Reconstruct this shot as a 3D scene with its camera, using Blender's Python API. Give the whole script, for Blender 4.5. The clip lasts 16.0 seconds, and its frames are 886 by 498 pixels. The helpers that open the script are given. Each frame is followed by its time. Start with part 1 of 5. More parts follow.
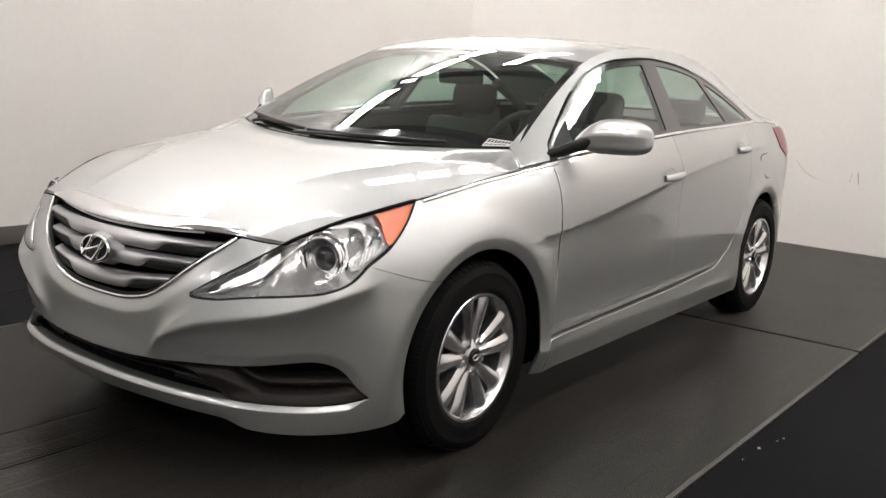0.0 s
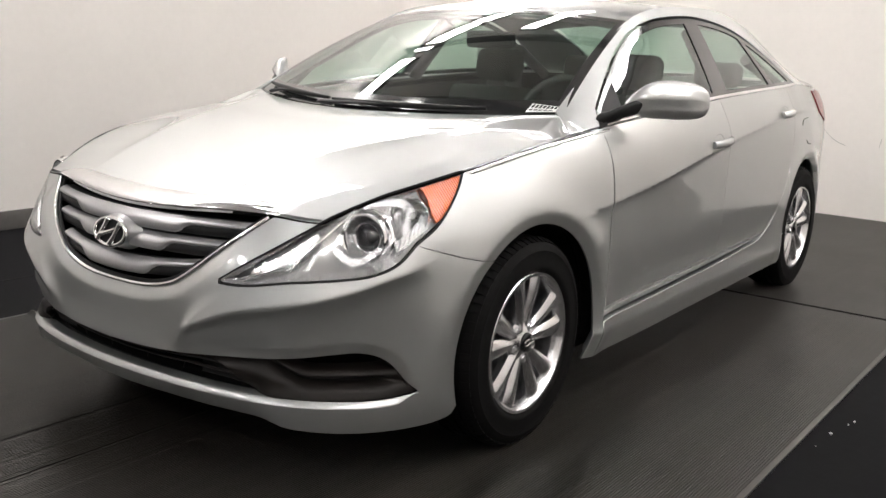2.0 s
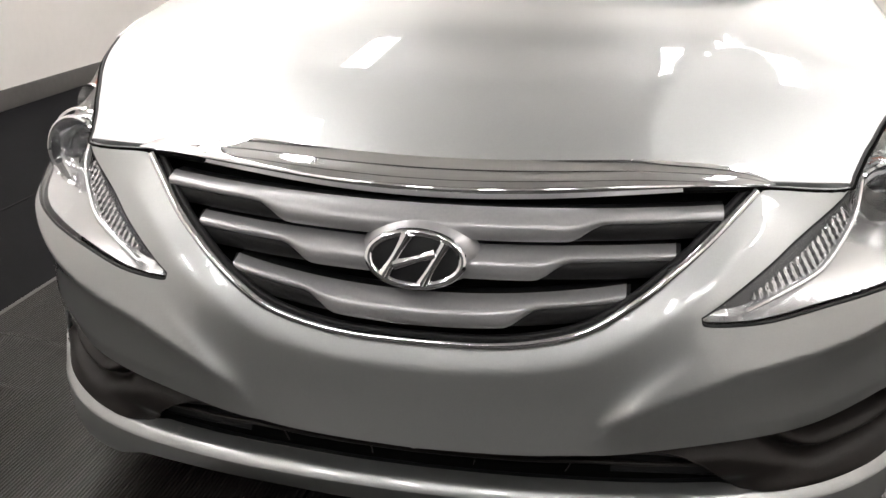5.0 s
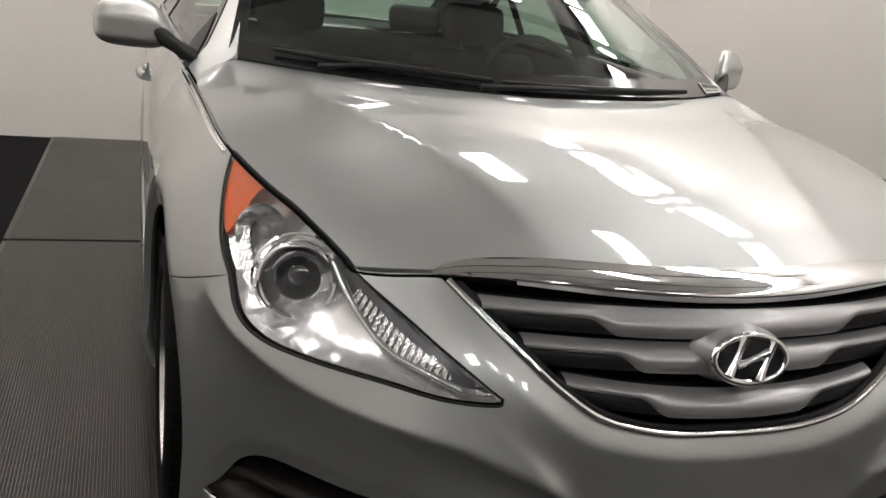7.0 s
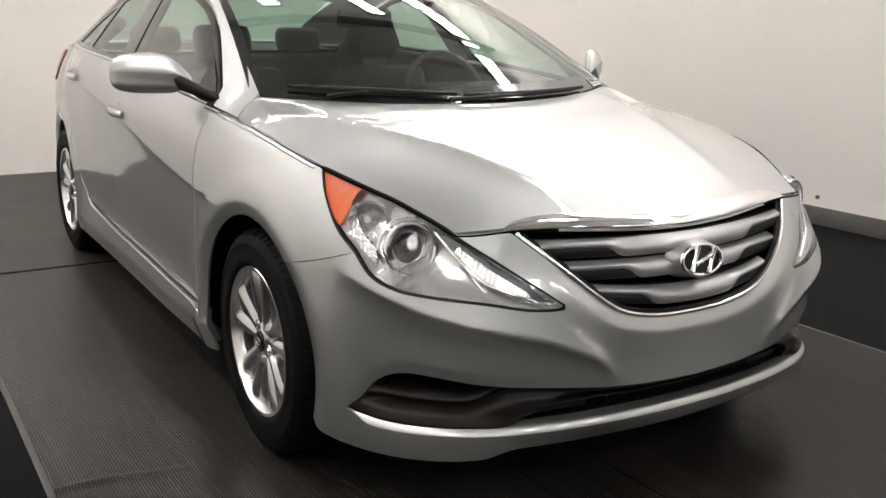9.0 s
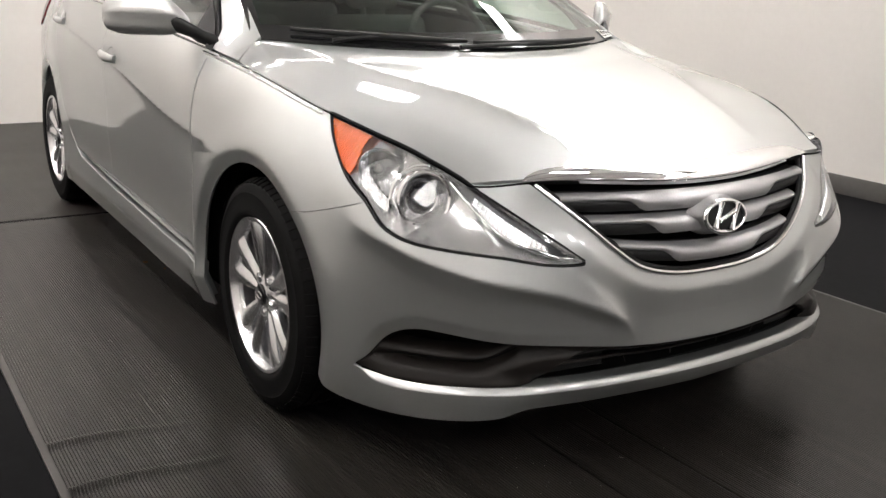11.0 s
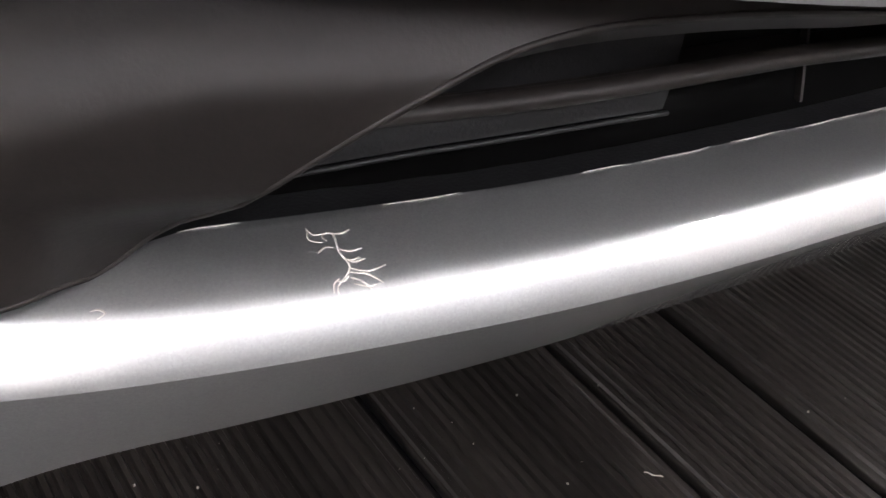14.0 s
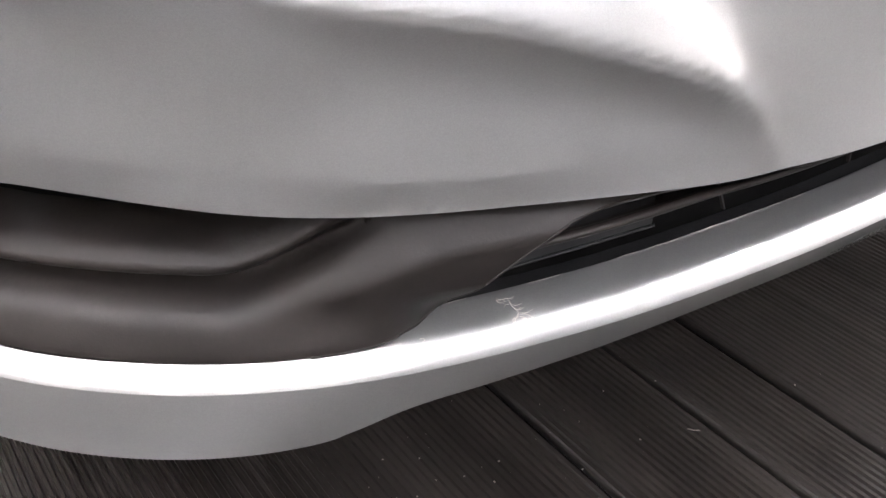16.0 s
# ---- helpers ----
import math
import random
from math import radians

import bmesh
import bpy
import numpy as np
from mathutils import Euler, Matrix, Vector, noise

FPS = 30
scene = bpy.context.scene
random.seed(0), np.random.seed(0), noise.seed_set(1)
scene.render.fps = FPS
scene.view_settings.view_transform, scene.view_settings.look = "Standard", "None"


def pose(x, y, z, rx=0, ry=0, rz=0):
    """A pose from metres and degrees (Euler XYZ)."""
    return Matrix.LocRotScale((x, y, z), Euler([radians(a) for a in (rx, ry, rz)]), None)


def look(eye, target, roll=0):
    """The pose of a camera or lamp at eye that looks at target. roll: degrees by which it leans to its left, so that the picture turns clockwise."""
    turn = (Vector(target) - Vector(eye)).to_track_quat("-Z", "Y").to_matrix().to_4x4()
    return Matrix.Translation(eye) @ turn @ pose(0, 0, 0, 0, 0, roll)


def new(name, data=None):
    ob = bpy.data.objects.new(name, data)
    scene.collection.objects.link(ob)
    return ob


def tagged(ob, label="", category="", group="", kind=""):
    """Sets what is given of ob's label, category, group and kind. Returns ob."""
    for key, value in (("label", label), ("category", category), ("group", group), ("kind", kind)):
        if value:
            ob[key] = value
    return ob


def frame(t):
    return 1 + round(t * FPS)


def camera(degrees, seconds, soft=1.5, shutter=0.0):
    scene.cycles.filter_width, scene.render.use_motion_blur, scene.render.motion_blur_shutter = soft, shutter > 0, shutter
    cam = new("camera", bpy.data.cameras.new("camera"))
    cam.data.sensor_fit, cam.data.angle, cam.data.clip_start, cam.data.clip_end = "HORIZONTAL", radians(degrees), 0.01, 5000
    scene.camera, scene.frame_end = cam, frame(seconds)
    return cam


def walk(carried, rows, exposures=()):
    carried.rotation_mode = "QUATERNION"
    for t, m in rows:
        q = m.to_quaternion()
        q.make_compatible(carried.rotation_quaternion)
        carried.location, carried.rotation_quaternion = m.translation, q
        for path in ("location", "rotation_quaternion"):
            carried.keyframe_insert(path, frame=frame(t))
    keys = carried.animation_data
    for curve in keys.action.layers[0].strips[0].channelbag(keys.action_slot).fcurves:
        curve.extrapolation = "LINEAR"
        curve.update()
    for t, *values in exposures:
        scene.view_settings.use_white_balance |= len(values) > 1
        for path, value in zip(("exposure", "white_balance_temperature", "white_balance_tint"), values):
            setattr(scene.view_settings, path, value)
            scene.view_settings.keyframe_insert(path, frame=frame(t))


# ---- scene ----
cam = camera(49.69, 16.0)


def stand(x, y, z, yaw, pitch, roll):
    """The camera at (x, y, z), turned left by yaw from +y and up by pitch."""
    a, b = radians(yaw), radians(pitch)
    way = Vector((-math.sin(a) * math.cos(b), math.cos(a) * math.cos(b), math.sin(b)))
    return look((x, y, z), Vector((x, y, z)) + way, roll)


PATH = [
    (0, 2.586, -2.564, 1.269, 36.22, -10.69, 3.60),
    (0.5, 2.569, -2.545, 1.263, 36.39, -10.66, 3.56),
    (1, 2.548, -2.521, 1.258, 36.65, -10.99, 3.45),
    (1.5, 2.472, -2.499, 1.249, 36.46, -11.60, 3.31),
    (2, 2.301, -2.439, 1.207, 35.90, -12.03, 2.51),
    (2.5, 1.963, -2.402, 1.179, 32.98, -13.10, 2.50),
    (3, 1.631, -2.332, 1.144, 30.46, -14.11, 2.15),
    (3.5, 1.304, -2.244, 1.114, 27.99, -15.10, 1.63),
    (4, 0.948, -2.190, 1.125, 23.03, -17.21, 1.41),
    (4.3, 0.696, -2.188, 1.157, 17.79, -19.10, 1.83),
    (4.5, 0.563, -2.176, 1.149, 15.42, -19.31, 1.49),
    (5, 0.281, -2.108, 1.135, 10.89, -19.91, 0.64),
    (5.2, 0.134, -2.096, 1.109, 7.38, -18.91, 0.93),
    (7.3, -1.119, -2.085, 1.176, -22.17, -13.88, 3.37),
    (7.5, -1.219, -2.147, 1.212, -23.78, -14.74, 1.29),
    (8, -1.505, -2.310, 1.229, -28.37, -14.33, 0.60),
    (8.5, -1.715, -2.482, 1.244, -30.65, -13.85, 0.17),
    (8.7, -1.763, -2.519, 1.249, -31.29, -13.71, 0.32),
    (10.8, -1.890, -2.462, 1.196, -33.12, -14.49, 2.11),
    (11, -1.822, -2.401, 1.195, -32.95, -15.84, 1.98),
    (11.5, -1.615, -2.182, 1.158, -34.15, -20.05, 2.41),
    (12, -1.262, -1.818, 1.050, -34.25, -25.45, 1.90),
    (12.2, -1.160, -1.664, 1.004, -35.10, -28.25, 2.00),
    (12.5, -0.954, -1.452, 0.917, -34.55, -32.25, 0.85),
    (12.8, -0.782, -1.334, 0.822, -31.57, -33.72, -3.92),
    (13, -0.671, -1.156, 0.696, -32.78, -39.17, -0.39),
    (13.2, -0.634, -1.069, 0.581, -36.41, -40.10, 4.17),
    (13.5, -0.578, -1.008, 0.496, -37.75, -39.84, 6.90),
    (14, -0.558, -0.979, 0.458, -39.90, -36.67, 7.90),
    (14.5, -0.559, -0.983, 0.453, -40.21, -35.59, 7.78),
    (15, -0.565, -0.987, 0.461, -37.72, -36.52, 6.80),
    (15.5, -0.618, -1.013, 0.488, -37.00, -36.06, 3.20),
    (15.7, -0.672, -1.070, 0.538, -35.90, -35.20, 1.90),
    (16, -0.780, -1.211, 0.686, -33.84, -32.98, -1.58),
]
EXPOSURE = [(0.0, 0.29, 6450, 12), (1.5, 0.28, 6450, 12), (2.0, 0.43, 6450, 12), (2.5, 0.32, 6450, 12), (3.0, 0.32, 6450, 12), (3.5, 0.43, 6450, 12), (4.5, 0.60, 6450, 12), (5.0, 0.58, 6450, 12), (7.5, -0.26, 6550, 11), (8.0, -0.12, 6550, 11), (8.5, 0.20, 6500, 11), (11.0, 0.48, 6500, 12), (12.0, 1.35, 6250, 16), (12.5, 1.65, 6150, 18), (13.5, 1.75, 6180, 18), (14.0, 1.97, 6180, 18), (14.5, 1.97, 6180, 18), (15.0, 1.93, 6180, 18), (15.5, 2.08, 6180, 18), (16.0, 2.5, 6180, 18)]
walk(cam, [(t, stand(*row)) for t, *row in PATH], EXPOSURE)
from mathutils import geometry

# ------------------------------------------------------------------ world and light
world = bpy.data.worlds.new("hall_air")
scene.world = world
world.use_nodes = True
world.node_tree.nodes["Background"].inputs[0].default_value = (0.9, 0.95, 1.0, 1)
world.node_tree.nodes["Background"].inputs[1].default_value = 0.02

WALL_R, WALL_L, HALL_BACK, HALL_FRONT, HALL_H = -3.22, 3.40, 5.62, -7.5, 4.2


# ------------------------------------------------------------------ materials
def material(name, color, rough=0.5, metal=0.0, bump=0.0, scale=40.0, vary=0.0, coat=0.0, spec=0.5, rough_vary=0.0, stain=0.0, stain_scale=1.5):
    m = bpy.data.materials.new(name)
    m.use_nodes = True
    nt = m.node_tree
    b = nt.nodes["Principled BSDF"]
    b.inputs["Base Color"].default_value = (*color, 1)
    b.inputs["Roughness"].default_value = rough
    b.inputs["Metallic"].default_value = metal
    b.inputs["Specular IOR Level"].default_value = spec
    b.inputs["Coat Weight"].default_value = coat
    b.inputs["Coat Roughness"].default_value = 0.03
    b.inputs["Coat IOR"].default_value = 1.55
    co = nt.nodes.new("ShaderNodeTexCoord")
    if vary or stain or rough_vary:
        fine = nt.nodes.new("ShaderNodeTexNoise")
        fine.inputs["Scale"].default_value, fine.inputs["Detail"].default_value = scale, 5
        nt.links.new(co.outputs["Object"], fine.inputs["Vector"])
        big = nt.nodes.new("ShaderNodeTexNoise")
        big.inputs["Scale"].default_value, big.inputs["Detail"].default_value = stain_scale, 6
        nt.links.new(co.outputs["Object"], big.inputs["Vector"])
        prev = None
        for node, amount in ((fine, vary), (big, stain)):
            if not amount:
                continue
            ramp = nt.nodes.new("ShaderNodeMapRange")
            ramp.inputs["From Min"].default_value, ramp.inputs["From Max"].default_value = 0.3, 0.7
            ramp.inputs["To Min"].default_value, ramp.inputs["To Max"].default_value = 1 - amount, 1 + amount
            nt.links.new(node.outputs["Fac"], ramp.inputs["Value"])
            mul = nt.nodes.new("ShaderNodeVectorMath")
            mul.operation = "SCALE"
            if prev is None:
                mul.inputs[0].default_value = color
            else:
                nt.links.new(prev.outputs[0], mul.inputs[0])
            nt.links.new(ramp.outputs["Result"], mul.inputs["Scale"])
            prev = mul
        if prev:
            nt.links.new(prev.outputs[0], b.inputs["Base Color"])
        if rough_vary:
            rr = nt.nodes.new("ShaderNodeMapRange")
            rr.inputs["From Min"].default_value, rr.inputs["From Max"].default_value = 0.3, 0.7
            rr.inputs["To Min"].default_value, rr.inputs["To Max"].default_value = max(0, rough - rough_vary), rough + rough_vary
            nt.links.new(big.outputs["Fac"], rr.inputs["Value"])
            nt.links.new(rr.outputs["Result"], b.inputs["Roughness"])
    if bump:
        nb = nt.nodes.new("ShaderNodeTexNoise")
        nb.inputs["Scale"].default_value, nb.inputs["Detail"].default_value = scale * 2, 4
        nt.links.new(co.outputs["Object"], nb.inputs["Vector"])
        bp = nt.nodes.new("ShaderNodeBump")
        bp.inputs["Strength"].default_value, bp.inputs["Distance"].default_value = bump, 0.002
        nt.links.new(nb.outputs["Fac"], bp.inputs["Height"])
        nt.links.new(bp.outputs["Normal"], b.inputs["Normal"])
    return m


def glass_material(name, color, rough=0.0, reflect=0.04):
    m = bpy.data.materials.new(name)
    m.use_nodes = True
    nt = m.node_tree
    nt.nodes.remove(nt.nodes["Principled BSDF"])
    out = nt.nodes["Material Output"]
    tr = nt.nodes.new("ShaderNodeBsdfTransparent")
    tr.inputs[0].default_value = (*color, 1)
    gl = nt.nodes.new("ShaderNodeBsdfGlossy")
    gl.inputs["Roughness"].default_value = rough
    lw = nt.nodes.new("ShaderNodeLayerWeight")
    lw.inputs["Blend"].default_value = 0.5
    up = nt.nodes.new("ShaderNodeMath")
    up.operation = "POWER"
    up.inputs[1].default_value = 4.0
    nt.links.new(lw.outputs["Facing"], up.inputs[0])
    fr = nt.nodes.new("ShaderNodeMath")
    fr.operation = "MULTIPLY_ADD"
    fr.inputs[1].default_value, fr.inputs[2].default_value = 0.85, reflect
    nt.links.new(up.outputs[0], fr.inputs[0])
    mix = nt.nodes.new("ShaderNodeMixShader")
    nt.links.new(fr.outputs[0], mix.inputs[0])
    nt.links.new(tr.outputs[0], mix.inputs[1])
    nt.links.new(gl.outputs[0], mix.inputs[2])
    nt.links.new(mix.outputs[0], out.inputs["Surface"])
    return m


def glow_material(name, color, strength):
    m = bpy.data.materials.new(name)
    m.use_nodes = True
    b = m.node_tree.nodes["Principled BSDF"]
    b.inputs["Emission Color"].default_value = (*color, 1)
    b.inputs["Emission Strength"].default_value = strength
    return m


def paint_material(name, color, metal=0.85, rough=0.34, coat=1.0):
    """Metallic car paint: fine flakes under a clear coat."""
    m = material(name, color, rough, metal, coat=coat)
    nt = m.node_tree
    b = nt.nodes["Principled BSDF"]
    b.inputs["Coat IOR"].default_value = 1.75
    co = nt.nodes.new("ShaderNodeTexCoord")
    fl = nt.nodes.new("ShaderNodeTexVoronoi")
    fl.inputs["Scale"].default_value = 1400
    nt.links.new(co.outputs["Object"], fl.inputs["Vector"])
    mr = nt.nodes.new("ShaderNodeMapRange")
    mr.inputs["To Min"].default_value, mr.inputs["To Max"].default_value = 0.93, 1.07
    nt.links.new(fl.outputs["Color"], mr.inputs["Value"])
    mul = nt.nodes.new("ShaderNodeVectorMath")
    mul.operation = "SCALE"
    mul.inputs[0].default_value = color
    nt.links.new(mr.outputs["Result"], mul.inputs["Scale"])
    nt.links.new(mul.outputs[0], b.inputs["Base Color"])
    return m


SILVER = paint_material("silver_paint", (0.428, 0.440, 0.436), 0.86, 0.42, 1.0)
CHROME = material("chrome", (0.86, 0.86, 0.87), 0.06, 1.0)
ALLOY = material("alloy", (0.74, 0.74, 0.75), 0.26, 1.0, vary=0.04, scale=60)
# wheel metal darkened in its colour for the shade behind the spokes
SHADED_WHEEL = material("shaded_wheel_inside", (0.10, 0.10, 0.105), 0.5, 0.7, vary=0.2, scale=40)
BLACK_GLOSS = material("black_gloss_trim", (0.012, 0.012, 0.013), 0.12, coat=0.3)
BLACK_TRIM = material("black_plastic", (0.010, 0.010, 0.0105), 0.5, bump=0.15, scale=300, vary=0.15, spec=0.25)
DARK_GREY = material("grey_black_plastic", (0.0130, 0.0108, 0.0097), 0.50, bump=0.06, scale=260, vary=0.12, stain=0.32, stain_scale=9, spec=0.24)
GRILLE_PAINT = material("grille_grey_paint", (0.36, 0.36, 0.365), 0.36, 0.55, vary=0.04, scale=200, coat=0.3)
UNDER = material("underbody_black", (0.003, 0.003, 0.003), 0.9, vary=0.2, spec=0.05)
RUBBER = material("tyre_rubber", (0.005, 0.0048, 0.0048), 0.72, spec=0.1, bump=0.2, scale=150, vary=0.15, stain=0.2, stain_scale=6)
GLASS = glass_material("tinted_glass", (0.60, 0.755, 0.68), reflect=0.085)
LENS = glass_material("clear_lens", (0.97, 0.975, 0.98))
AMBER = material("amber_plastic", (0.82, 0.13, 0.012), 0.16, coat=0.8)
RED_LENS = material("red_plastic", (0.20, 0.008, 0.01), 0.15, spec=0.3)
REFLECTOR = material("bright_reflector", (0.93, 0.93, 0.94), 0.06, 0.95, bump=0.04, scale=14)
HOUSING = material("silver_housing", (0.66, 0.66, 0.665), 0.20, 0.75, bump=0.3, scale=14)
CLOTH = material("grey_seat_cloth", (0.07, 0.068, 0.065), 0.9, bump=0.5, scale=400, vary=0.2)
DASH = material("dark_dashboard", (0.03, 0.03, 0.03), 0.6, bump=0.3, scale=300)
WALL = material("white_wall_paint", (0.83, 0.8, 0.765), 0.6, vary=0.012, scale=25, stain=0.025, stain_scale=0.8, bump=0.08)
MAT_GREY = material("ribbed_mat", (0.0205, 0.0178, 0.0155), 0.30, spec=0.56, vary=0.12, scale=45, stain=0.15, stain_scale=2.2, rough_vary=0.025)


def streak(m, amount, across, along):
    """Dirt trodden into long streaks: darkens the base colour of m by a stretched noise."""
    nt = m.node_tree
    b = nt.nodes["Principled BSDF"]
    source = b.inputs["Base Color"].links[0].from_socket
    co = nt.nodes.new("ShaderNodeTexCoord")
    stretch = nt.nodes.new("ShaderNodeVectorMath")
    stretch.operation = "MULTIPLY"
    stretch.inputs[1].default_value = (across, along, 1.0)
    nt.links.new(co.outputs["Object"], stretch.inputs[0])
    noise = nt.nodes.new("ShaderNodeTexNoise")
    noise.inputs["Scale"].default_value, noise.inputs["Detail"].default_value, noise.inputs["Roughness"].default_value = 1.0, 4, 0.62
    nt.links.new(stretch.outputs[0], noise.inputs["Vector"])
    ramp = nt.nodes.new("ShaderNodeMapRange")
    ramp.inputs["From Min"].default_value, ramp.inputs["From Max"].default_value = 0.36, 0.66
    ramp.inputs["To Min"].default_value, ramp.inputs["To Max"].default_value = 1 - amount, 1 + 0.6 * amount
    nt.links.new(noise.outputs["Fac"], ramp.inputs["Value"])
    mul = nt.nodes.new("ShaderNodeVectorMath")
    mul.operation = "SCALE"
    nt.links.new(source, mul.inputs[0])
    nt.links.new(ramp.outputs["Result"], mul.inputs["Scale"])
    nt.links.new(mul.outputs[0], b.inputs["Base Color"])


streak(MAT_GREY, 0.42, 26.0, 0.9)
FLOOR_BLACK = material("black_floor", (0.0045, 0.0044, 0.0052), 0.8, spec=0.08, vary=0.15, scale=30, stain=0.2, stain_scale=1.2)
# for the unseen front wall, dark so that the car's nose reflects little light
DARK_FRONT = material("dark_grey_wall", (0.075, 0.075, 0.074), 0.7, vary=0.05, scale=6)
CEIL = material("grey_ceiling", (0.64, 0.635, 0.62), 0.8, vary=0.05, scale=4)
STEEL = material("grey_steel", (0.12, 0.12, 0.12), 0.6, 0.2)
BASE_GREY = material("grey_rubber_base", (0.11, 0.104, 0.098), 0.6, vary=0.06, scale=30, stain=0.1)
LAMP = glow_material("lamp_white", (1.0, 0.975, 0.94), 21.0)
PAPER = material("white_paper", (0.8, 0.8, 0.79), 0.7, vary=0.02)
INK = material("black_ink", (0.02, 0.02, 0.02), 0.7)
GRIT = material("pale_grit", (0.55, 0.52, 0.47), 0.8, vary=0.1)
SCRAPE = material("bare_scrape", (0.62, 0.60, 0.56), 0.85, vary=0.2, scale=500)
SCUFF = material("grey_scuff", (0.36, 0.35, 0.34), 0.9, vary=0.2, scale=60)


# ------------------------------------------------------------------ mesh helpers
def part(name, bm, mat, parent, label=""):
    me = bpy.data.meshes.new(name)
    bm.to_mesh(me)
    bm.free()
    return mesh_part(name, me, mat, parent, label)


def mesh_part(name, me, mat, parent, label=""):
    me.materials.append(mat)
    ob = new(name, me)
    if parent:
        ob.parent = parent
    if label:
        tagged(ob, label)
    return ob


def smooth(bm, angle=35):
    for f in bm.faces:
        f.smooth = True
    for e in bm.edges:
        if len(e.link_faces) == 2 and e.calc_face_angle(0) > radians(angle):
            e.smooth = False
    return bm


def add_box(bm, x0, y0, z0, x1, y1, z1, bevel=0.0):
    r = bmesh.ops.create_cube(bm, size=1)
    vs = r["verts"]
    bmesh.ops.scale(bm, verts=vs, vec=(x1 - x0, y1 - y0, z1 - z0))
    bmesh.ops.translate(bm, verts=vs, vec=((x0 + x1) / 2, (y0 + y1) / 2, (z0 + z1) / 2))
    if bevel:
        es = list({e for v in vs for e in v.link_edges})
        bmesh.ops.bevel(bm, geom=es, offset=bevel, segments=3, profile=0.5, affect="EDGES")
    return bm


def box(x0, y0, z0, x1, y1, z1, bevel=0.0):
    return smooth(add_box(bmesh.new(), x0, y0, z0, x1, y1, z1, bevel))


def lathe(profile, n=48, axis="x", m=None):
    """Turn (radius, along) pairs round an axis."""
    bm = bmesh.new()
    rings = []
    for i in range(n):
        a = 2 * math.pi * i / n
        rings.append([bm.verts.new((h, r * math.cos(a), r * math.sin(a))) for r, h in profile])
    for i in range(n):
        p, q = rings[i], rings[(i + 1) % n]
        for j in range(len(profile) - 1):
            bm.faces.new((p[j], p[j + 1], q[j + 1], q[j]))
    bmesh.ops.remove_doubles(bm, verts=bm.verts, dist=1e-6)
    bmesh.ops.recalc_face_normals(bm, faces=bm.faces)
    if m:
        bm.transform(m)
    return smooth(bm)


def tube(points, radius, n=10, closed=False, flat=1.0):
    """A round rod along points."""
    bm = bmesh.new()
    pts = [Vector(p) for p in points]
    rings, up = [], Vector((0, 0, 1))
    for i, p in enumerate(pts):
        a = pts[i - 1] if i or closed else p
        b = pts[(i + 1) % len(pts)] if i < len(pts) - 1 or closed else p
        t = (b - a).normalized()
        u = up - t * up.dot(t)
        u = u.normalized() if u.length > 1e-3 else t.orthogonal().normalized()
        w = t.cross(u)
        r = radius[i] if isinstance(radius, (list, tuple)) else radius
        rings.append([bm.verts.new(p + (u * math.cos(k * 2 * math.pi / n) * flat + w * math.sin(k * 2 * math.pi / n)) * r) for k in range(n)])
    count = len(rings)
    for i in range(count if closed else count - 1):
        p, q = rings[i], rings[(i + 1) % count]
        for k in range(n):
            bm.faces.new((p[k], p[(k + 1) % n], q[(k + 1) % n], q[k]))
    if not closed:
        bm.faces.new(rings[0])
        bm.faces.new(rings[-1])
    bmesh.ops.recalc_face_normals(bm, faces=bm.faces)
    return smooth(bm, 50)


def spline(knots, n=12):
    """Catmull-Rom through knots (tuples of any size), n steps a stretch."""
    k = np.array(knots, float)
    p = np.vstack([2 * k[0] - k[1], k, 2 * k[-1] - k[-2]])
    out = []
    for i in range(1, len(p) - 2):
        t = np.linspace(0, 1, n, endpoint=False)[:, None]
        a, b, c, e = p[i - 1], p[i], p[i + 1], p[i + 2]
        out.append(0.5 * ((2 * b) + (c - a) * t + (2 * a - 5 * b + 4 * c - e) * t**2 + (3 * b - a - 3 * c + e) * t**3))
    return np.vstack(out + [k[-1:]])


def curve1d(xs, ys):
    """A smooth function through (x, y): monotone cubic."""
    xs, ys = np.array(xs, float), np.array(ys, float)
    d = np.diff(ys) / np.diff(xs)
    m = np.concatenate([[d[0]], np.where(d[:-1] * d[1:] > 0, 2 * d[:-1] * d[1:] / (d[:-1] + d[1:] + 1e-12), 0), [d[-1]]])

    def f(x):
        x = np.clip(np.asarray(x, float), xs[0], xs[-1])
        i = np.clip(np.searchsorted(xs, x, "right") - 1, 0, len(xs) - 2)
        h = xs[i + 1] - xs[i]
        t = (x - xs[i]) / h
        return ((2 * t**3 - 3 * t**2 + 1) * ys[i] + (t**3 - 2 * t**2 + t) * h * m[i]
                + (-2 * t**3 + 3 * t**2) * ys[i + 1] + (t**3 - t**2) * h * m[i + 1])
    return f


